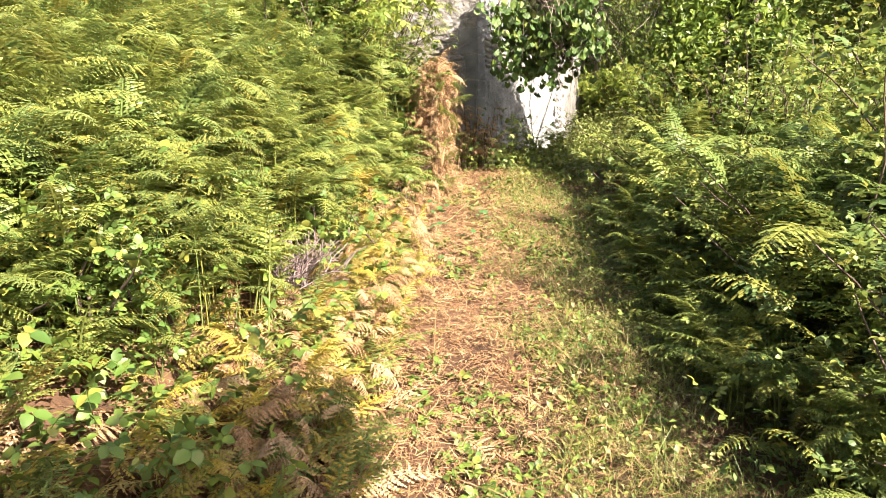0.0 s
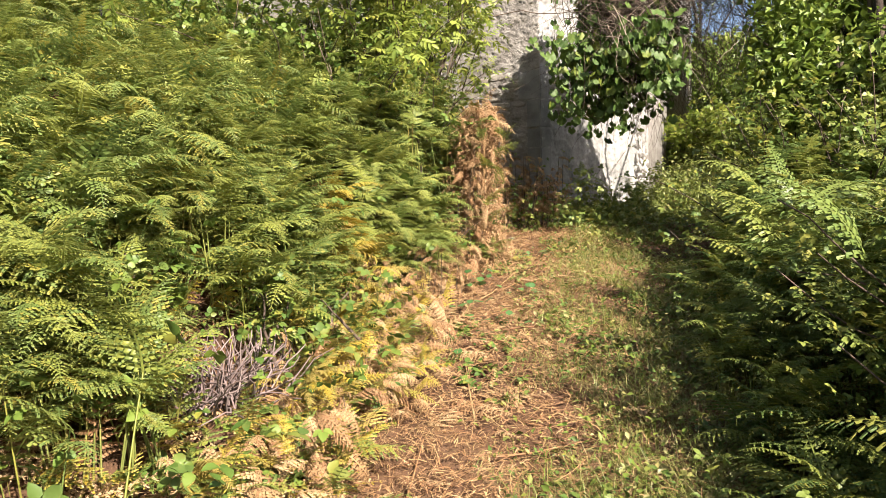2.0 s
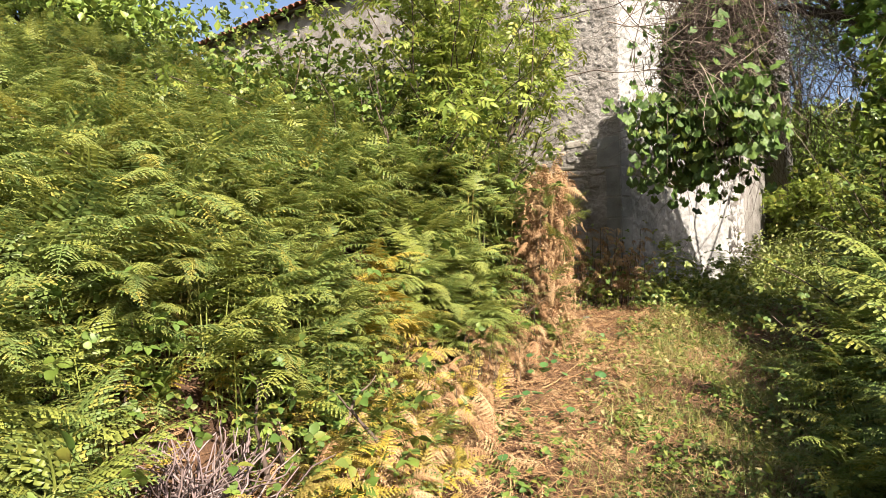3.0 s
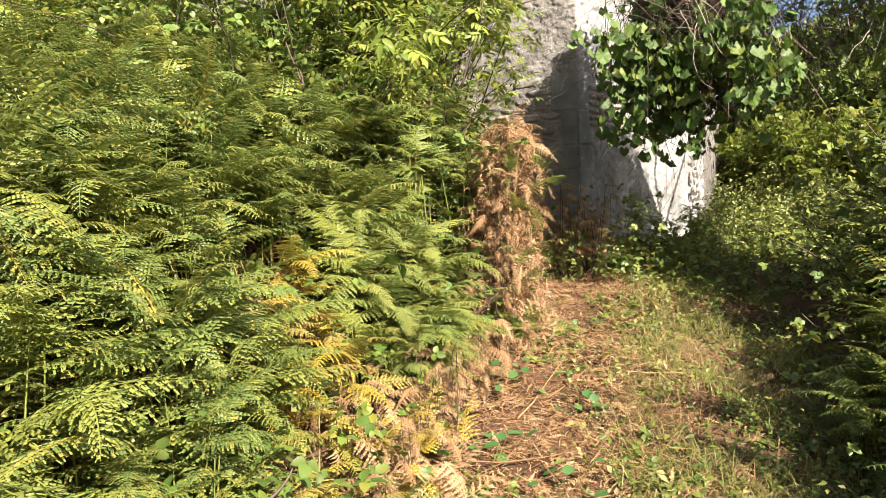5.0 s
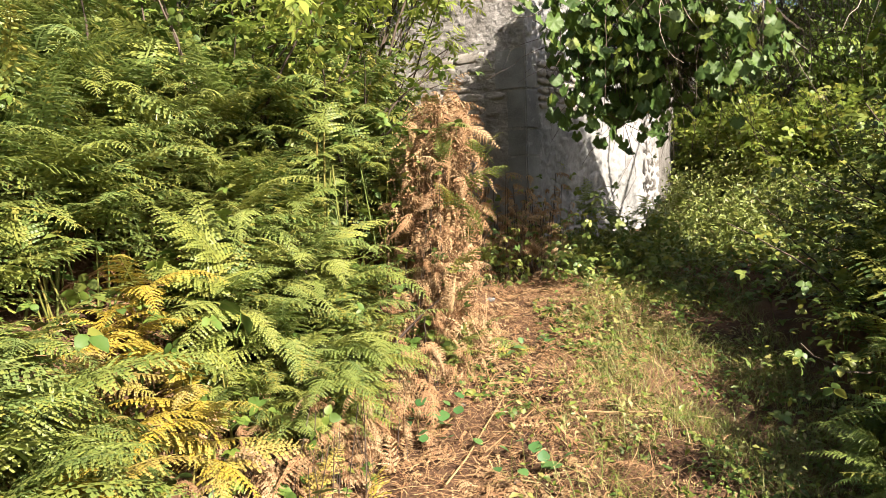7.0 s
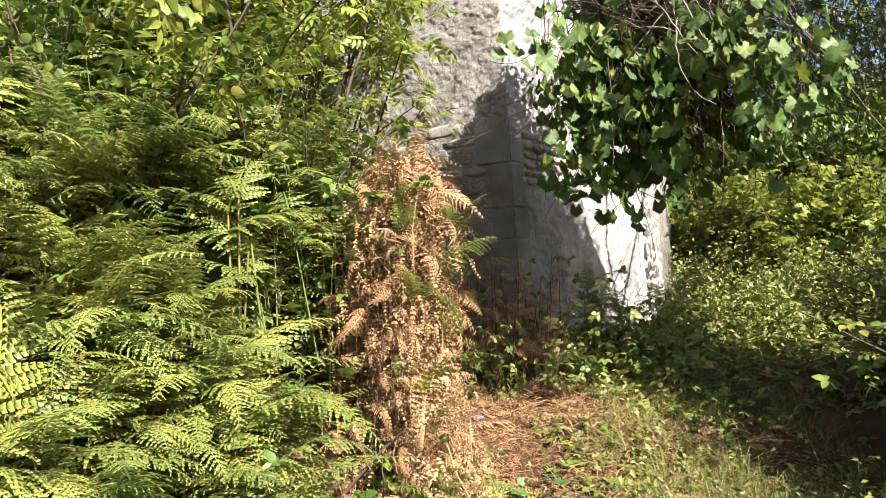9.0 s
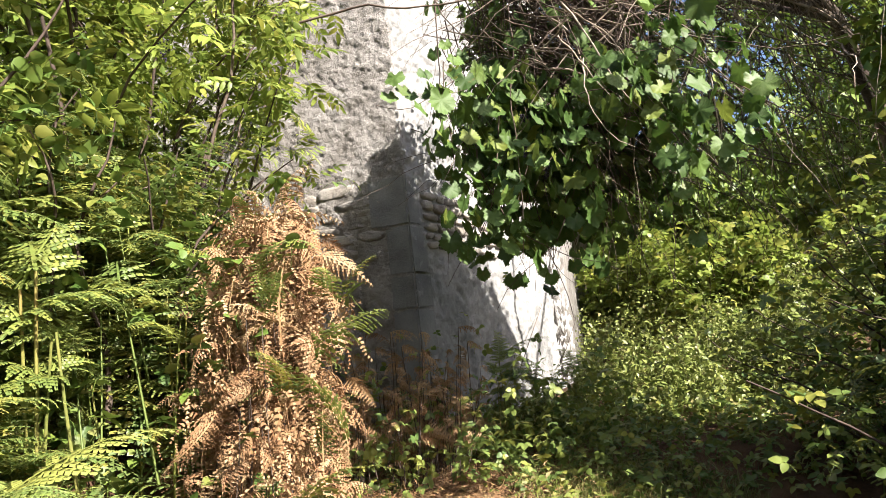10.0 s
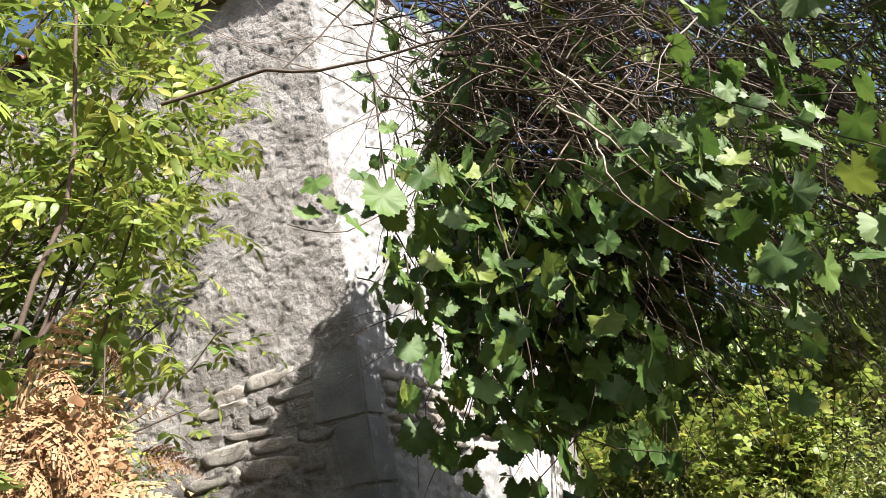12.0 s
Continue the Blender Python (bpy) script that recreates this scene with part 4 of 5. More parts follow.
def wander(p, d, n, step, bend, sag=0.0):
    pts, p, d = [], np.array(p, dtype=float), np.array(d, dtype=float)
    d /= np.linalg.norm(d)
    for _ in range(n):
        pts.append(p.copy())
        d = d + rng.normal(0, bend, 3) + np.array([0, 0, -sag])
        d /= np.linalg.norm(d)
        p = p + d * step
    return pts


def strand(x, y, top, low):
    """Places of leaves down one hanging cane, and the cane itself."""
    n = max(5, int((top - low) / 0.085))
    pts = wander((x, y, top), (rng.normal(0, 0.12), rng.normal(-0.05, 0.1), -1), n, (top - low) / n, 0.10)
    return pts


canes, near, inner = [], [], []
for i in range(100):
    x = 0.9 + 0.85 * rng.random() ** 0.9 if i > 8 else rng.uniform(0.68, 0.9)
    low = (2.9 if x < 0.95 else 2.35 if x < 1.7 else 2.7) + abs(rng.normal(0, 0.28))
    top = min(4.75, 4.1 + 0.9 * (x - 0.8)) - rng.uniform(0, 0.9)
    front = i % 2 == 0
    pts = strand(x, rng.normal(8.68 if front else 9.1, 0.12), top, low)
    canes.append(pts)
    for q in pts[1:]:
        for _ in range(2):
            s = np.array(q) + rng.normal(0, 0.075, 3)
            dense = (s[2] < 3.45 or rng.random() < 0.13) and (x > 0.92 or rng.random() < 0.45)
            if dense and 0.6 < s[0] < 1.9:
                (near if front else inner).append(s)
rng.shuffle(near)
for i, q in enumerate(near[:290]):
    m = Matrix.Translation(q - np.array([1.35, 8.9, 1.3])) @ Matrix.Rotation(rng.normal(0.45, 0.8), 4, "Z") @ Matrix.Rotation(rng.normal(1.35, 0.38), 4, "X") @ Matrix.Rotation(rng.normal(0, 0.45), 4, "Y") @ Matrix.Scale(rng.uniform(0.04, 0.068), 4)
    part("leaf", GRAPE_TONE[i % len(GRAPE)], vine, "", m)
P = np.array(near[290:] + inner)
stuff("vine_foliage", "shaded inner leaves of the hanging grape vine", "vine", scatter(GRAPE, P, rng.normal(0.5, 1.1, len(P)), rng.normal(1.3, 0.45, len(P)), rng.normal(0, 0.5, len(P)), jit(len(P), 0.035, 0.065)), M_GRAPE)
# a canopy of vine leaves added on the sun side to shade the curtain
n = 650
P = np.stack([jit(n, 2.35, 3.3), rng.normal(8.1, 0.15, n), rng.normal(0, 0.3, n)], -1)
P[:, 2] += 4.1 + 0.5 * (P[:, 0] - 2.35)
stuff("vine_foliage", "canopy of grape vine leaves added to shade the hanging curtain", "vine", scatter(GRAPE, P, jit(n, 0, 6.28), rng.normal(0.5, 0.5, n), rng.normal(0, 0.5, n), jit(n, 0.045, 0.08)), M_GRAPE)
for pts in canes[:40]:
    part("cane", mesh_np("cane", *tube([np.array(q) - np.array([1.35, 8.9, 1.3]) for q in pts], 0.004, 0.0018, 4), M_TWIG), vine)


def berries(n, r, spread, seed):
    """A hanging bunch of small round fruit."""
    g = np.random.default_rng(seed)
    ph = np.array([(1, 0, 0), (-1, 0, 0), (0, 1, 0), (0, -1, 0), (0, 0, 1), (0, 0, -1)], dtype=float)
    fc = np.array([(0, 2, 4), (2, 1, 4), (1, 3, 4), (3, 0, 4), (2, 0, 5), (1, 2, 5), (3, 1, 5), (0, 3, 5)])
    V, T = list(ph), [tuple(f) for f in fc]
    nv, nt = list(ph), []
    for f in fc:
        q = ph[f]
        m = [(q[0] + q[1]), (q[1] + q[2]), (q[2] + q[0])]
        o = len(nv)
        nv += [v / np.linalg.norm(v) for v in m]
        nt += [(f[0], o, o + 2), (o, f[1], o + 1), (o + 2, o + 1, f[2]), (o, o + 1, o + 2)]
    ball = (np.array(nv) * r, np.array(nt))
    out = []
    for i in range(n):
        t = g.random()
        w = spread * (1 - t) ** 0.6
        out.append(turned(ball, 0, 0, 0, (g.normal(0, w * 0.5), g.normal(0, w * 0.5), -t * spread * 2.6)))
    return join(out)


for x, y, z in [(1.02, 8.55, 3.05), (1.12, 8.6, 2.95), (1.05, 8.6, 3.2), (0.98, 8.62, 3.42)]:
    part("grape_bunch", mesh_np("grape_bunch", *berries(34, 0.008, 0.028, int(x * 100)), M_BERRY, smooth=True), vine, "small bunch of dark blue grapes", Matrix.Translation((x - 1.35, y - 8.9, z - 1.3)))
# long thin canes that cross in front of the wall
for p, d, n in [((-0.9, -0.7, 2.75), (1, 0.05, -0.22), 22), ((-1.6, -0.5, 2.9), (1, 0, 0.02), 24), ((-0.85, -0.3, 3.2), (0.5, 0, -1), 14), ((-0.55, -0.4, 3.0), (-0.2, 0, -1), 13), ((-1.3, -0.6, 2.3), (1, 0.1, 0.25), 18), ((-0.45, -0.3, 3.4), (-0.5, 0, -0.9), 13)]:
    part("cane", mesh_np("cane", *tube(wander(p, d, n, 0.08, 0.11), 0.006, 0.002, 5), M_TWIG), vine)
for i in range(12):
    m = Matrix.Translation((-0.62 + 0.035 * i - (0.32 if i < 6 else 0.1), -0.4 + rng.normal(0, 0.03), 2.05 + rng.normal(0, 0.05) - 0.012 * i)) @ Matrix.Rotation(rng.normal(0.5, 0.5), 4, "Z") @ Matrix.Rotation(1.1, 4, "X") @ Matrix.Scale(rng.uniform(0.035, 0.06), 4)
    part("leaf", GRAPE_TONE[i % len(GRAPE)], vine, "", m)

# loose leaves at the edge of the curtain, before the lit wall
for i in range(40):
    q = (rng.uniform(-0.68, -0.38), rng.normal(-0.4, 0.08), rng.uniform(1.25, 2.2))
    m = Matrix.Translation(q) @ Matrix.Rotation(rng.normal(0.45, 0.8), 4, "Z") @ Matrix.Rotation(rng.normal(1.35, 0.4), 4, "X") @ Matrix.Scale(rng.uniform(0.03, 0.055), 4)
    part("leaf", GRAPE_TONE[i % len(GRAPE)], vine, "", m)

# leaves high up beside the corner
for i in range(48):
    q = (rng.uniform(-0.72, -0.1), rng.normal(-0.15, 0.15), 2.55 + rng.uniform(0, 0.95))
    m = Matrix.Translation(q) @ Matrix.Rotation(rng.normal(0.45, 0.8), 4, "Z") @ Matrix.Rotation(rng.normal(1.35, 0.38), 4, "X") @ Matrix.Scale(rng.uniform(0.03, 0.06), 4)
    part("leaf", GRAPE_TONE[i % len(GRAPE)], vine, "", m)

# tangle of dead twigs above and beside the vine
twigs = []
for _ in range(150):
    x = rng.uniform(1.0, 3.3)
    roof_z = max(3.7, min(5.1, 5.0 - 1.85 * (1.32 - x)))
    z = rng.uniform(3.2, roof_z)
    c = np.array([x, rng.normal(8.9 if z > 3.6 else 9.2, 0.22), z])
    lead = np.array([rng.normal(0.7 if x < 1.5 else 0.3, 0.5), rng.normal(0, 0.3), rng.normal(-0.35, 0.45)])
    for _ in range(rng.integers(20, 46) if x < 1.75 else rng.integers(7, 18) if x < 2.7 else rng.integers(3, 8)):
        p = c + rng.normal(0, 0.16, 3)
        twigs.append(tube(wander(p, lead + rng.normal(0, 0.45, 3), 9, rng.uniform(0.05, 0.14), 0.2, 0.07), rng.uniform(0.0016, 0.0055), 0.0012, 3))
V, T = join(twigs)
stuff("dead_twigs", "tangled brown dead vine twigs hanging in the air", "twigs", (V, T, np.zeros(len(V))), M_TWIG)

M_CANE = rough_material("pale_cane", [(0.09, 0.068, 0.05), (0.2, 0.16, 0.125), (0.32, 0.27, 0.22)], 5, 80, 0.8, 0.4, 0.003, 0.3)
hung = []
for _ in range(120):
    p = (rng.uniform(1.6, 3.1), rng.normal(8.7, 0.2), rng.uniform(3.3, 4.5))
    hung.append(tube(wander(p, (rng.normal(0.25, 0.3), rng.normal(0, 0.15), -0.8), 12, rng.uniform(0.05, 0.11), 0.11, 0.05), rng.uniform(0.002, 0.0045), 0.0012, 3))
for _ in range(150):
    p = (rng.uniform(0.95, 2.9), rng.normal(8.5, 0.15), rng.uniform(3.35, 4.7))
    hung.append(tube(wander(p, (rng.normal(0.5, 0.7), rng.normal(0, 0.3), rng.normal(-0.3, 0.4)), 11, rng.uniform(0.04, 0.1), 0.2, 0.05), rng.uniform(0.002, 0.006), 0.0012, 4))
V, T = join(hung)
stuff("hanging_canes", "pale dry canes hanging down beside the vine", "twigs", (V, T, np.zeros(len(V))), M_CANE)

# ---- the tree that carries the vine ----
tree = thing("tree", pose(3.9, 9.9, float(ground_z(3.9, 9.9))), "leaning tree with dark bark overgrown by the vine", "tree")
part("trunk", mesh_np("trunk", *tube([(0.5, 0.2, -0.2), (0.3, 0.1, 0.8), (0.05, 0, 1.8), (-0.3, -0.2, 2.6), (-0.9, -0.4, 3.2)], 0.085, 0.035, 10), M_BARK, smooth=True), tree)
for e in [(-2.95, -1.3, 2.45), (-3.0, -1.0, 3.0), (-2.0, -0.6, 3.6), (-0.9, 0.6, 4.0), (0.2, 0.9, 4.2)]:
    mid = (e[0] * 0.45 - 0.35, e[1] * 0.4 - 0.2, 2.9)
    part("limb", mesh_np("limb", *tube([(-0.3, -0.2, 2.6), mid, e], 0.03, 0.01, 6), M_BARK, smooth=True), tree)
n = 5000
x = jit(n, 1.0, 2.1)
y = rng.normal(9.65, 0.16, n)
z = jit(n, 0, 1) ** 0.8
z = 3.0 + z * (np.minimum(4.88, 4.9 - 1.85 * (1.32 - x)) - 3.0)
q = np.sin(5 * x + 3 * z) * np.sin(4 * z - 2 * y + 1) > -0.55
P = np.stack([x, y, z], -1)[q] - np.array(tree.matrix_basis.translation)
V, T, tn = scatter(LEAFLET, P, *angles(len(P), 0.8, 0.8), jit(len(P), 1.2, 2.0))
part("crown", mesh_np("crown", V, T, M_TREE, tn), tree)


# tree added mostly out of view; its crown shades the lower wall and ground
shadow_tree = thing("tree", pose(3.5, 7.5, float(ground_z(3.5, 7.5))), "small dark leafy tree added in the hedge to shade the wall and ground", "tree")
part("trunk", mesh_np("trunk", *tube([(0, 0, -0.2), (0.05, 0.1, 1.0), (-0.1, 0.2, 2.2), (-0.05, 0.4, 3.4), (0.05, 0.45, 4.6)], 0.07, 0.012, 8), M_BARK, smooth=True), shadow_tree)
for e in [(-1.05, 0.4, 2.2), (-0.5, 0.9, 3.0), (0.2, 0.6, 3.8), (0.5, 0.3, 3.2), (-0.3, 0.5, 3.9)]:
    part("limb", mesh_np("limb", *tube([(-0.1, 0.2, 1.6), (e[0] * 0.5, e[1] * 0.5 + 0.1, e[2] * 0.75), e], 0.03, 0.008, 5), M_BARK), shadow_tree)
n = 21000
q = rng.normal(0, 1, (n, 3))
q /= np.linalg.norm(q, axis=1)[:, None]
cs = np.array([(-0.6, 0.4, 1.6), (-0.3, 0.2, 1.0), (-0.7, 0.5, 2.3), (-0.2, 0.6, 2.4), (-0.4, 0.8, 3.1), (0.2, 0.5, 3.3), (-0.1, 0.5, 3.9), (0.3, 0.3, 2.8), (0.0, 0.1, 1.9), (-0.25, 0.5, 4.9), (-0.1, 0.5, 4.5), (0.15, 0.45, 4.5), (0.4, 0.4, 4.2), (0.35, 0.4, 3.8), (0.6, 0.5, 4.3), (0.75, 0.5, 4.7), (0.5, 0.5, 4.9), (0.95, 0.5, 4.3), (-0.75, 0.4, 1.9)])[rng.integers(0, 19, n)]
V, T, tn = scatter(LEAFLET, cs + q * (rng.random(n) ** 0.5)[:, None] * np.array([0.42, 0.38, 0.42]), *angles(n, 0.8, 0.8), jit(n, 1.3, 2.2))
part("crown", mesh_np("crown", V, T, M_TREE, tn), shadow_tree)


# ---- bushes on the bank ----
def bush(name, x, y, label, mat, leaves, n_part, n_more, stems, height, fan, category="bush", scale=(0.8, 1.3), reach=99.0, bare=3):
    """Wandering stems from one root, with leaves along their upper parts."""
    gz = float(ground_z(x, y))
    ob = thing(name, pose(x, y, gz), label, category)
    spots = []
    for _ in range(stems):
        p0 = (rng.normal(0, 0.2), rng.normal(0, 0.2), -0.1)
        pts = wander(p0, (rng.normal(fan[0], 0.4), rng.normal(fan[1], 0.35), 1.0), 15, height / 14, 0.13)
        pts = [q for q in pts if q[0] < reach and (x < 1 or x + q[0] > 1.4)]
        if len(pts) < 5:
            continue
        part("branch", mesh_np("branch", *tube(pts, 0.012, 0.003, 5), M_TWIG), ob)
        spots += [np.array(q) + rng.normal(0, 0.04, 3) for q in pts[bare:]]
    meshes = [mesh_np("leaf", *g, mat, np.zeros(len(g[0]))) for g in leaves]
    for i in range(n_part):
        m = Matrix.Translation(spots[rng.integers(len(spots))]) @ Matrix.Rotation(rng.uniform(0, 6.28), 4, "Z") @ Matrix.Rotation(rng.normal(0.0, 0.45), 4, "X") @ Matrix.Scale(rng.uniform(*scale), 4)
        part("leaf", meshes[i % len(meshes)], ob, "", m)
    if n_more:
        P = np.array(spots)[rng.integers(0, len(spots), n_more)] + rng.normal(0, 0.1, (n_more, 3))
        V, T, tn = scatter(leaves, P, *angles(n_more, 0.5, 0.5), jit(n_more, *scale))
        tagged(part("foliage", mesh_np("foliage", V, T, mat, tn), ob), kind="stuff")
    return ob, spots


elder, spots = bush("elder_bush", -1.05, 9.0, "yellow-green elder bush with dark berries on the bank", M_ELDER, PINNATE, 290, 3000, 54, 3.2, (-0.02, -0.06), reach=1.0, bare=6, scale=(0.5, 0.95))
for i in range(9):
    q = spots[rng.integers(len(spots))]
    part("berry_cluster", mesh_np("berry_cluster", *berries(30, 0.004, 0.03, 300 + i), M_BERRY), elder, "drooping cluster of small black berries", Matrix.Translation(q))
bush("elder_bush", -2.4, 9.4, "leafy elder bush below the eaves", M_ELDER, PINNATE, 120, 600, 26, 1.3, (0.0, -0.1))
bush("elder_bush", -3.9, 9.7, "tall leafy elder bush on the hillside", M_ELDER, PINNATE, 60, 500, 22, 0.9, (0.0, -0.1))
bush("bramble_bush", -0.95, 8.2, "dark green bramble bush under the elder", M_BRAMBLE, TRI, 150, 500, 26, 1.1, (0.0, 0.0), scale=(0.5, 0.95))
bush("bramble_bush", -1.5, 8.0, "dark green bramble bush among the bracken", M_BRAMBLE, TRI, 100, 700, 24, 1.3, (0.0, 0.0), scale=(0.5, 0.95))
bush("bramble_bush", -2.6, 8.4, "leafy bramble bush among the bracken", M_BRAMBLE, TRI, 60, 700, 24, 1.6, (0.0, 0.0), scale=(0.6, 1.1))

# bushes added mostly out of view, so the path's right edge lies in shade
bush("bramble_bush", 2.2, 2.4, "dense dark bramble bush added in the hedge to cast shade", M_FERN_DARK, TRI, 60, 2200, 40, 1.3, (0.0, 0.0), scale=(0.3, 0.55))
bush("bramble_bush", 2.5, 1.85, "dense dark bramble bush added out of view to shade the path edge", M_FERN_DARK, TRI, 40, 2800, 44, 1.8, (0.0, 0.0), scale=(0.3, 0.55))
bush("bramble_bush", 2.95, 4.7, "tall dense dark bramble bush added in the hedge to cast shade", M_FERN_DARK, TRI, 40, 3000, 40, 1.2, (0.0, 0.0), scale=(0.35, 0.6))
bush("bramble_bush", 3.15, 3.8, "tall dense dark bramble bush added in the hedge to cast shade", M_FERN_DARK, TRI, 40, 4200, 44, 2.4, (0.0, 0.0), scale=(0.6, 0.95))
bush("bramble_bush", 2.75, 3.6, "tall dense dark bramble bush added in the hedge to cast shade", M_FERN_DARK, TRI, 40, 4500, 44, 2.0, (0.0, 0.0), scale=(0.3, 0.55))
# two more added bushes, whose shade falls on the ground before the wall
bush("bramble_bush", 3.15, 7.8, "dense dark bramble bush added in the hedge to cast shade", M_FERN_DARK, TRI, 60, 2600, 40, 1.9, (0.0, 0.0), scale=(0.45, 0.8))
bush("bramble_bush", 3.5, 7.0, "tall dense dark bramble bush added in the hedge to cast shade", M_FERN_DARK, TRI, 40, 2600, 40, 2.1, (0.0, 0.0), scale=(0.45, 0.8))
bush("bramble_bush", 3.3, 8.7, "dense dark bramble bush at the end of the hedge", M_FERN_DARK, TRI, 40, 2600, 40, 1.5, (0.0, 0.0), scale=(0.45, 0.8))
bush("bramble_bush", 4.6, 9.9, "big green bramble bush at the edge of the clearing", M_ELDER, TRI, 60, 1500, 34, 1.6, (0.0, 0.0), scale=(0.7, 1.3))
bush("bramble_bush", 5.6, 8.7, "big green bramble bush behind the hedge", M_ELDER, TRI, 40, 1500, 34, 1.9, (0.0, 0.0), scale=(0.7, 1.3))
bush("bramble_bush", 4.2, 13.4, "tall leafy bush behind the house corner", M_ELDER, TRI, 40, 1800, 34, 1.6, (0.0, 0.0), scale=(0.9, 1.6))
bush("bramble_bush", 3.3, 14.8, "tall leafy bush behind the house", M_ELDER, TRI, 30, 1800, 34, 1.6, (0.0, 0.0), scale=(0.9, 1.6))

bush("bramble_cane", -0.22, 7.62, "arching bramble canes with fresh leaves in the dead fern", M_BRAMBLE, TRI, 26, 0, 4, 0.8, (-0.05, 0.05), scale=(0.5, 0.9), reach=0.08)
bush("bramble_cane", -0.45, 7.62, "arching bramble canes with fresh leaves beside the dead fern", M_BRAMBLE, TRI, 30, 0, 5, 1.0, (0.0, 0.0), scale=(0.6, 1.1), reach=0.4)

bush("bramble_bush", -1.65, 2.9, "low dark green bramble bush on the bank", M_BRAMBLE, TRI, 60, 1100, 24, 0.6, (0.0, 0.0), scale=(0.4, 0.75))
bush("bramble_bush", -1.6, 3.9, "low dark green bramble bush beside the heather", M_BRAMBLE, TRI, 60, 800, 24, 0.5, (0.0, 0.0), scale=(0.4, 0.75))
bush("bramble_bush", -0.95, 4.75, "low dark green bramble bush on the bank", M_BRAMBLE, TRI, 50, 500, 20, 0.4, (0.0, 0.0), scale=(0.4, 0.7))

# dry heather clump
heather = thing("heather", pose(-0.96, 4.1, float(ground_z(-0.96, 4.1)) + 0.02), "dry grey-lilac heather clump on the bank", "heather")
for i in range(150):
    p = (rng.normal(0, 0.11), rng.normal(0, 0.13), 0)
    n = 7
    part("sprig", mesh_np("sprig", *tube(wander(p, (rng.normal(0.3, 0.45), rng.normal(-0.2, 0.45), 1), n, 0.055, 0.3), 0.005, 0.0025, 4), M_HEATHER, np.full(n * 4, rng.random())), heather)

# heart-shaped leaves on the path edge
HEART = [turned(ovate(0.07, 0.068, 0.15, 0.15), 0, 0.2)]
for gx_, gy_, gn in [(-0.12, 6.0, 16), (-0.6, 5.2, 12), (0.35, 6.6, 10), (-0.15, 6.95, 14), (0.25, 5.9, 10), (-0.3, 7.4, 14), (-0.15, 7.0, 10), (0.4, 7.9, 10), (-0.25, 5.0, 8)]:
    ob = thing("bindweed", pose(gx_, gy_, float(ground_z(gx_, gy_))), "small green heart-leaved plant in the path litter", "plant", "heart-leaved plants")
    lm = mesh_np("leaf", *HEART[0], M_BIND, np.zeros(len(HEART[0][0])))
    for i in range(gn):
        a = (rng.normal(0, 0.11), rng.normal(0, 0.11), rng.uniform(0.03, 0.13))
        part("leaf", lm, ob, "", Matrix.Translation(a) @ Matrix.Rotation(rng.uniform(0, 6.28), 4, "Z") @ Matrix.Rotation(rng.normal(0, 0.4), 4, "X") @ Matrix.Scale(rng.uniform(0.6, 1.2), 4))
        part("stalk", mesh_np("stalk", *tube([(a[0] * 0.4, a[1] * 0.4, -0.02), (a[0], a[1], a[2])], 0.0015, 0.001, 3), M_STEM), ob)

# ---- woods behind ----
CLUMP = [small_leaf(0.16, 0.10), small_leaf(0.12, 0.07), small_leaf(0.2, 0.11)]


def wood_tree(x, y, h, w, n, label):
    ob = thing("tree", pose(x, y, float(ground_z(x, y))), label, "tree", "trees of the wood")
    part("trunk", mesh_np("trunk", *tube(wander((0, 0, -0.2), (rng.normal(0, 0.1), rng.normal(0, 0.1), 1), 8, h / 9, 0.06), 0.11, 0.04, 7), M_BARK), ob)
    cs = np.stack([rng.normal(0, w * 0.45, 9), rng.normal(0, w * 0.45, 9), rng.uniform(0.3, 0.95, 9) * h], -1)
    for c in cs[:4]:
        part("limb", mesh_np("limb", *tube([(0, 0, h * 0.35), (c[0] * 0.5, c[1] * 0.5, c[2] * 0.8), c], 0.04, 0.012, 5), M_BARK), ob)
    a = rng.normal(0, 1, (n, 3))
    a /= np.linalg.norm(a, axis=1)[:, None]
    P = cs[rng.integers(0, 9, n)] + a * (rng.random(n) ** 0.5)[:, None] * np.array([w * 0.42, w * 0.42, h * 0.16])
    V, T, tn = scatter(CLUMP, P, *angles(n, 0.8, 0.8), jit(n, 0.6, 1.3))
    part("crown", mesh_np("crown", V, T, M_TREE, tn), ob)


WOOD = "leafy green tree at the edge of the wood"
for x, y, h, w in [(5.2, 18, 3.2, 3.0), (14.5, 17, 6, 3.2), (9.5, 15, 6.5, 3.4), (9.6, 12.6, 4.5, 2.4), (10.5, 11.5, 6, 3.2), (12, 18, 8, 4), (6.6, 22, 4, 4), (15, 22, 9, 5), (15, 14, 8, 4.5), (12.5, 7.5, 6, 3.5), (8.5, 4.8, 4, 3), (3.2, 23, 7, 4), (2.6, 17.5, 7, 3.5), (12.5, 16.5, 9, 5), (13, 20.5, 11, 6), (-4.5, -4, 6, 3.5), (-6.5, 1, 5, 3.4), (20, 26, 11, 6), (7, 30, 10, 6), (-9.4, 11.5, 3.5, 2.6), (-8, 8.5, 3.5, 3), (-10, 13, 5, 4), (-7.5, 5.5, 3, 2.6), (8.5, 21, 3.2, 3.4), (11.5, 24, 3.8, 4), (14.5, 27, 4, 4.5), (10, 28, 4, 4.5), (17, 24, 4.5, 4.5), (13, 34, 4, 5)]:
    wood_tree(x, y, h, w, 6000, WOOD)

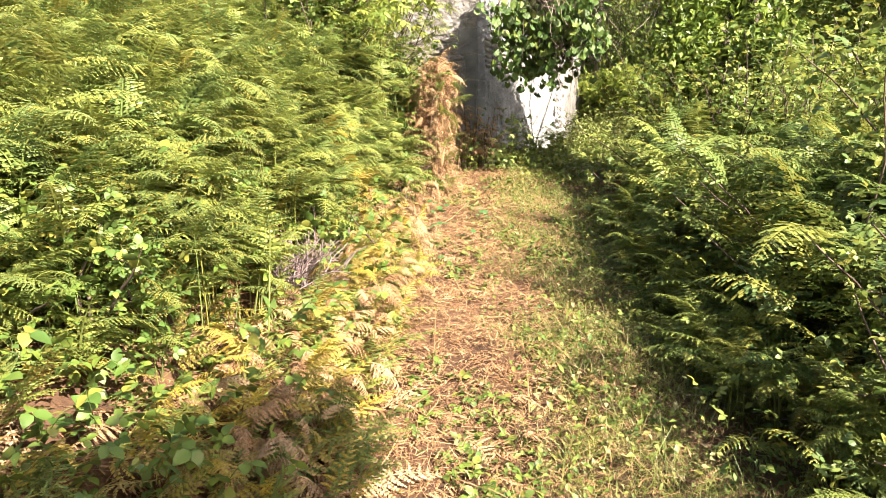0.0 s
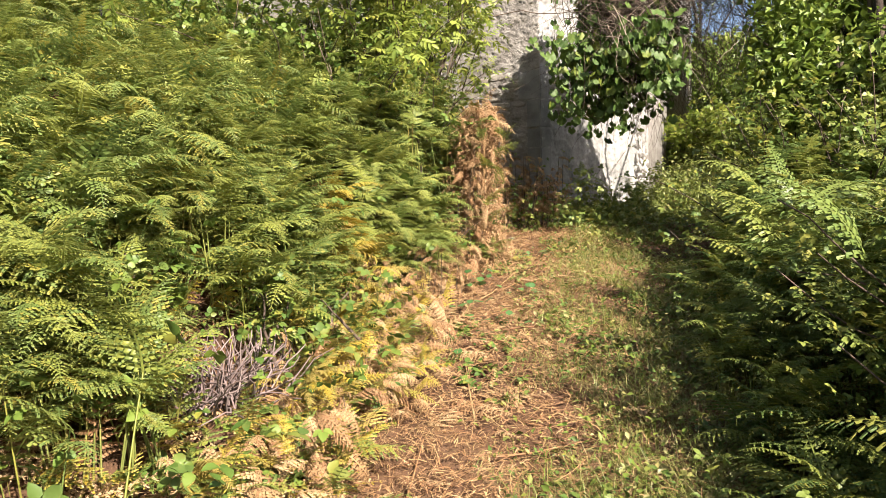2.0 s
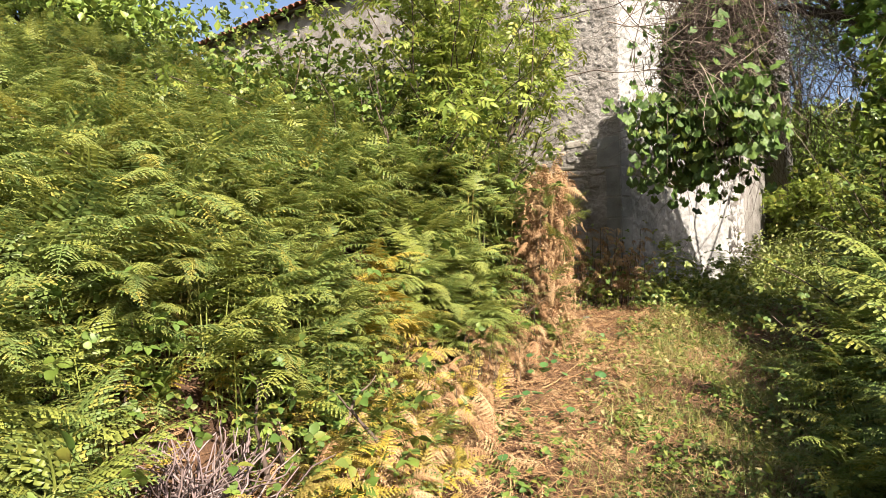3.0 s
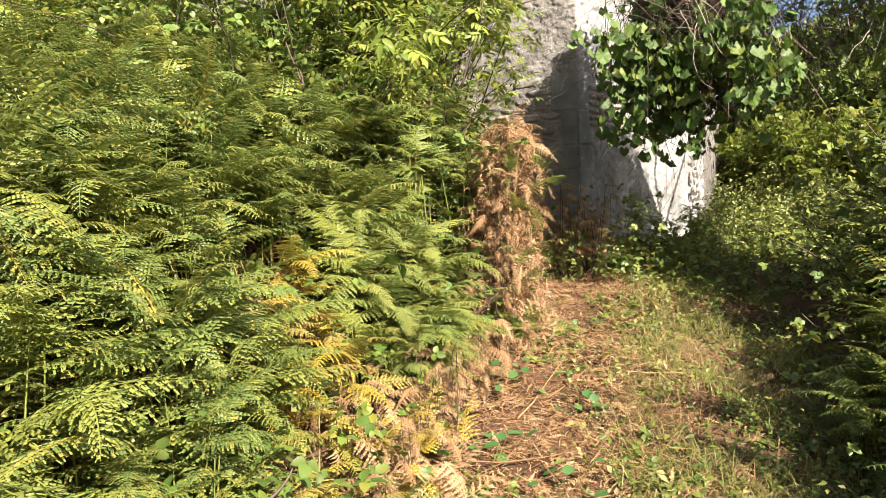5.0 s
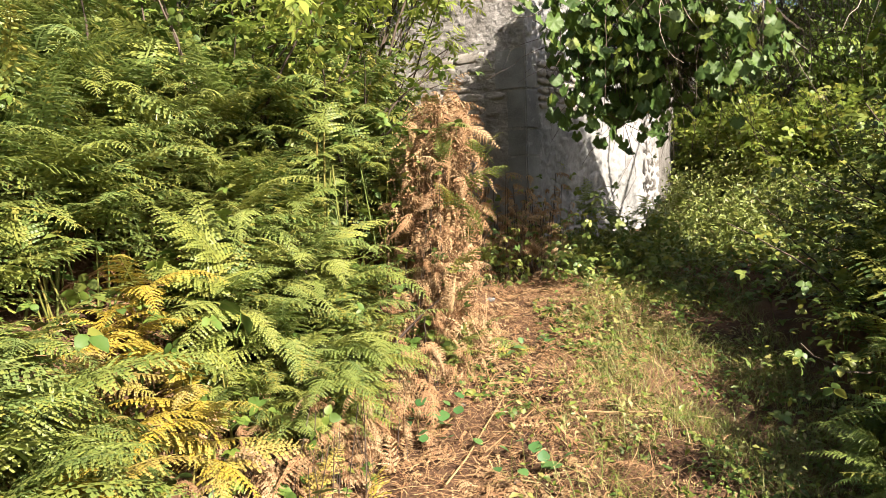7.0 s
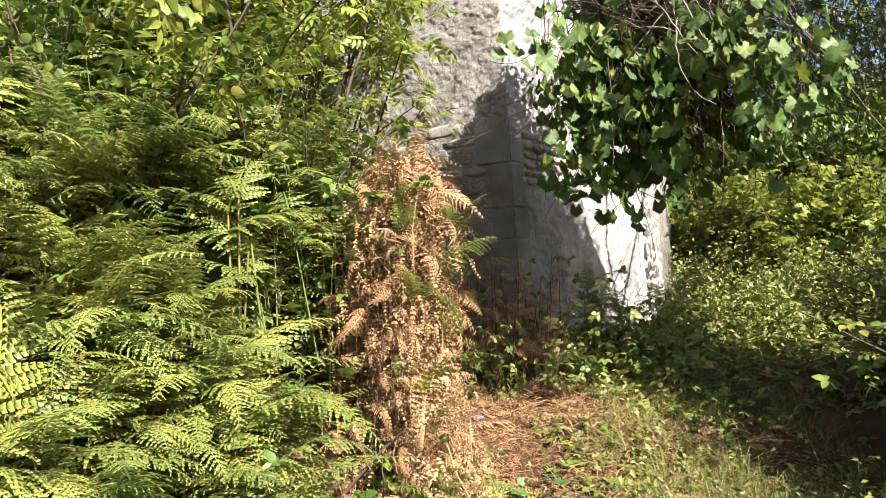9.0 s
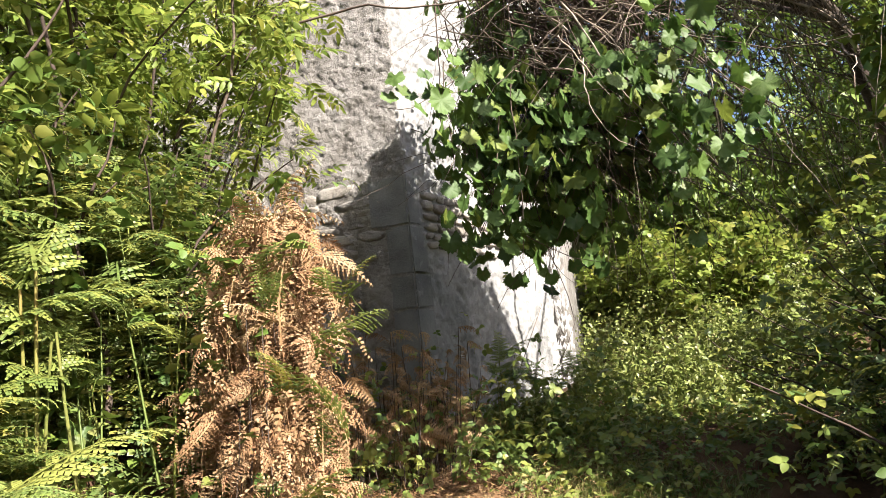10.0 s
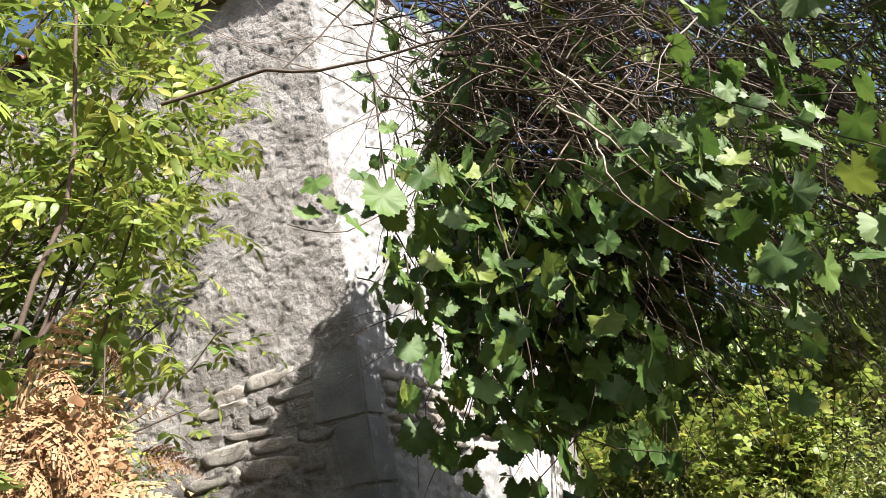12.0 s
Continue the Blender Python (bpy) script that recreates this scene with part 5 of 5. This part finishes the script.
# woods on the far slope
n = 26000
y = jit(n, 17, 85)
x = jit(n, 0.12, 1.25) * y
P = on_ground(x, y)
P[:, 2] += (1.2 + 1.1 * np.sin(0.9 * x + 0.4 * y) * np.sin(0.8 * y) + 0.035 * y) * jit(n, 0.05, 1.0) ** 0.6
stuff("far_woods", "green scrub and woodland on the far slope", "woods", scatter(CLUMP, P, *angles(n, 0.7, 0.7), jit(n, 1.6, 2.6) * (0.6 + y / 40)), M_ELDER)

# ---- wall stones, quoins, roof tiles ----
k = 0
z = 2.88
while z < 3.44:
    row, s = rng.uniform(0.08, 0.15), 0.22
    while s < 0.92:
        w = rng.uniform(0.12, 0.4)
        h = row * rng.uniform(0.7, 1.12)
        part("stone", mesh_np("stone", *stone_mesh(700 + k, w * 1.04, h, rng.uniform(0.009, 0.015)), M_STONE if k % 3 else M_RUBBLE), wall_l, "", wall_frame("L", s + w / 2, z + row / 2 + rng.normal(0, 0.012), rng.uniform(-0.013, -0.003), rng.normal(0, 0.05)))
        k += 1
        s += w * rng.uniform(0.94, 1.02) + 0.004
    z += row * 0.97
# bare courses on the plastered side
z = 2.92
while z < 3.38:
    row, s = rng.uniform(0.05, 0.1), 0.2
    while s < 1.5 - 1.6 * (z - 2.92):
        w = rng.uniform(0.08, 0.26)
        part("stone", mesh_np("stone", *stone_mesh(900 + k, w * 1.03, row * rng.uniform(0.7, 0.98), 0.02), M_STONE), wall_r, "", wall_frame("R", s + w / 2, z + row / 2 + rng.normal(0, 0.008), rng.uniform(0.0, 0.012), rng.normal(0, 0.07)))
        k += 1
        s += w + 0.005
    z += row


def quoin(h, wl, wr, seed, low):
    """A dressed corner stone with worn edges that wraps round the corner; x along one face, y along the other."""
    g = np.random.default_rng(seed)
    bm = bmesh.new()
    d = 0.012
    a = [on_wall("L", wl, 0, d), on_wall("L", -d * 0.55, 0, d), on_wall("R", wr, 0, 0.006), on_wall("R", wr, 0, -0.12), on_wall("L", 0.0, 0, -0.2), on_wall("L", wl, 0, -0.12)]
    lo = [bm.verts.new((p[0], p[1], 0)) for p in a]
    hi = [bm.verts.new((p[0] + g.normal(0, 0.004), p[1] + g.normal(0, 0.004), h)) for p in a]
    bm.faces.new(lo[::-1])
    bm.faces.new(hi)
    for i in range(6):
        bm.faces.new((lo[i], lo[(i + 1) % 6], hi[(i + 1) % 6], hi[i]))
    bmesh.ops.bevel(bm, geom=list(bm.edges), offset=0.012, segments=2, affect="EDGES")
    bmesh.ops.recalc_face_normals(bm, faces=bm.faces)
    me = bpy.data.meshes.new("quoin")
    bm.to_mesh(me)
    bm.free()
    me.materials.append(M_QUOIN if low else M_RUBBLE)
    return me


z = 1.2
while z < 3.3:
    h = rng.uniform(0.26, 0.42)
    big = rng.random() < 0.5
    part("quoin", quoin(h - 0.008, 0.32 if big else 0.2, (0.03 if z > 3.3 else 0.16) if big else (0.02 if z > 3.3 else 0.22), int(z * 100), z < 3.3), wall_l, "grey dressed corner stone", Matrix.Translation((0, 0, z)))
    z += h

# roof tiles along the eave
def tile_mesh():
    a = np.linspace(0, math.pi, 6)
    V = []
    for y, r_ in ((0, 0.085), (0.42, 0.07)):
        V += [(math.cos(q) * r_, y, math.sin(q) * r_ * 0.8) for q in a] + [(math.cos(q) * (r_ - 0.014), y, math.sin(q) * (r_ - 0.014) * 0.8) for q in a]
    T = []
    for i in range(5):
        T += [(i, 12 + i, 13 + i), (i, 13 + i, i + 1), (6 + i, 7 + i, 19 + i), (6 + i, 19 + i, 18 + i), (i, i + 1, 7 + i), (i, 7 + i, 6 + i)]
    return np.array(V), np.array(T)


tile = mesh_np("tile", *tile_mesh(), M_TILE, smooth=True)
for face, s1, rise in (("L", 9.2, 1.17 / 3.02),):
    for row in range(3):
        s = -0.2
        while s < s1:
            out = 0.19 - 0.36 * row
            part("tile", tile, roof, "", wall_frame(face, s, EAVE + 0.04 + (0.19 - out) * rise, out, 0) @ Matrix.Rotation(math.atan(rise) + 0.03, 4, "X"))
            s += 0.175
for s in np.arange(0.1, 9, 0.6):
    part("rafter", mesh_np("rafter", *slope_sheet("L", s, s + 0.08, 0.12, EAVE - 0.12, 0.4, EAVE + 0.18, 0.09), M_WOOD), roof)

# ---- fallen stalks and the unseen tree added behind to shade the start ----
for _ in range(16):
    y = rng.uniform(3, 8.6)
    x = float(path_mid(y)) + rng.normal(0.15, 0.35)
    a = rng.normal(0.9, 0.7)
    L = rng.uniform(0.15, 0.4)
    pts = [(x + math.sin(a) * L * q, y + math.cos(a) * L * q, float(ground_z(x + math.sin(a) * L * q, y + math.cos(a) * L * q)) + 0.02 + 0.02 * abs(q)) for q in (-1, -0.4, 0.3, 1)]
    tagged(new("fallen_stalk", mesh_np("fallen_stalk", *tube(pts, 0.005, 0.003, 5), M_STRAW, np.full(20, rng.random()))), "dry straw-coloured bracken stalk lying on the path", "stalk", "fallen stalks")
shade = thing("tree", pose(1.9, -1.4, float(ground_z(1.9, -1.4))), "young leafy tree added out of view to shade the start of the path", "tree")
part("trunk", mesh_np("trunk", *tube([(0, 0, -0.2), (0.05, 0, 1.2), (-0.1, 0.15, 2.4), (-0.3, 0.4, 3.6)], 0.06, 0.02, 7), M_BARK), shade)
for e in [(-0.8, 0.5, 3.5), (0.1, 0.9, 3.9), (0.2, 0.1, 4.1), (-0.5, 0.1, 3.2)]:
    part("limb", mesh_np("limb", *tube([(-0.1, 0.15, 2.4), (e[0] * 0.5 - 0.1, e[1] * 0.5 + 0.1, 2.9), e], 0.025, 0.008, 5), M_BARK), shade)
n = 5200
q = rng.normal(0, 1, (n, 3))
q /= np.linalg.norm(q, axis=1)[:, None]
cs = np.array([(-0.8, 0.5, 3.55), (0.1, 0.9, 3.9), (0.2, 0.1, 4.15), (-0.5, 0.1, 3.3), (-0.3, 0.45, 3.8), (-0.2, 0.8, 3.4)])[rng.integers(0, 6, n)]
V, T, tn = scatter(LEAFLET, cs + q * (rng.random(n) ** 0.5)[:, None] * np.array([0.42, 0.42, 0.3]), *angles(n, 0.8, 0.8), jit(n, 1.4, 2.4))
part("crown", mesh_np("crown", V, T, M_TREE, tn), shade)

# pale stones on the path, and a bare cane against the wall
for x, y, r_ in [(0.16, 8.95, 0.032), (0.30, 6.55, 0.014), (0.05, 7.2, 0.012), (0.5, 8.2, 0.014)]:
    V, T = berries(1, r_, 0.0001, int(y * 10))
    V = V * np.array([1.2, 0.9, 0.6]) + rng.normal(0, r_ * 0.12, V.shape) + np.array([x, y, float(ground_z(x, y)) + r_ * 0.45])
    tagged(new("stone", mesh_np("stone", V, T, M_PLASTER)), "small pale stone lying in the path litter", "stone", "pale stones")
a, c = on_wall("R", 2.15, 2.5, 0.03), (1.0, 10.6, float(ground_z(1.0, 10.6)) - 0.05)
tagged(new("bare_cane", mesh_np("bare_cane", *tube([c, (np.array(c) * 0.6 + a * 0.4) + np.array([0, 0, 0.03]), a], 0.005, 0.003, 5), M_TWIG)), "thin bare cane leaning against the plastered wall", "cane")
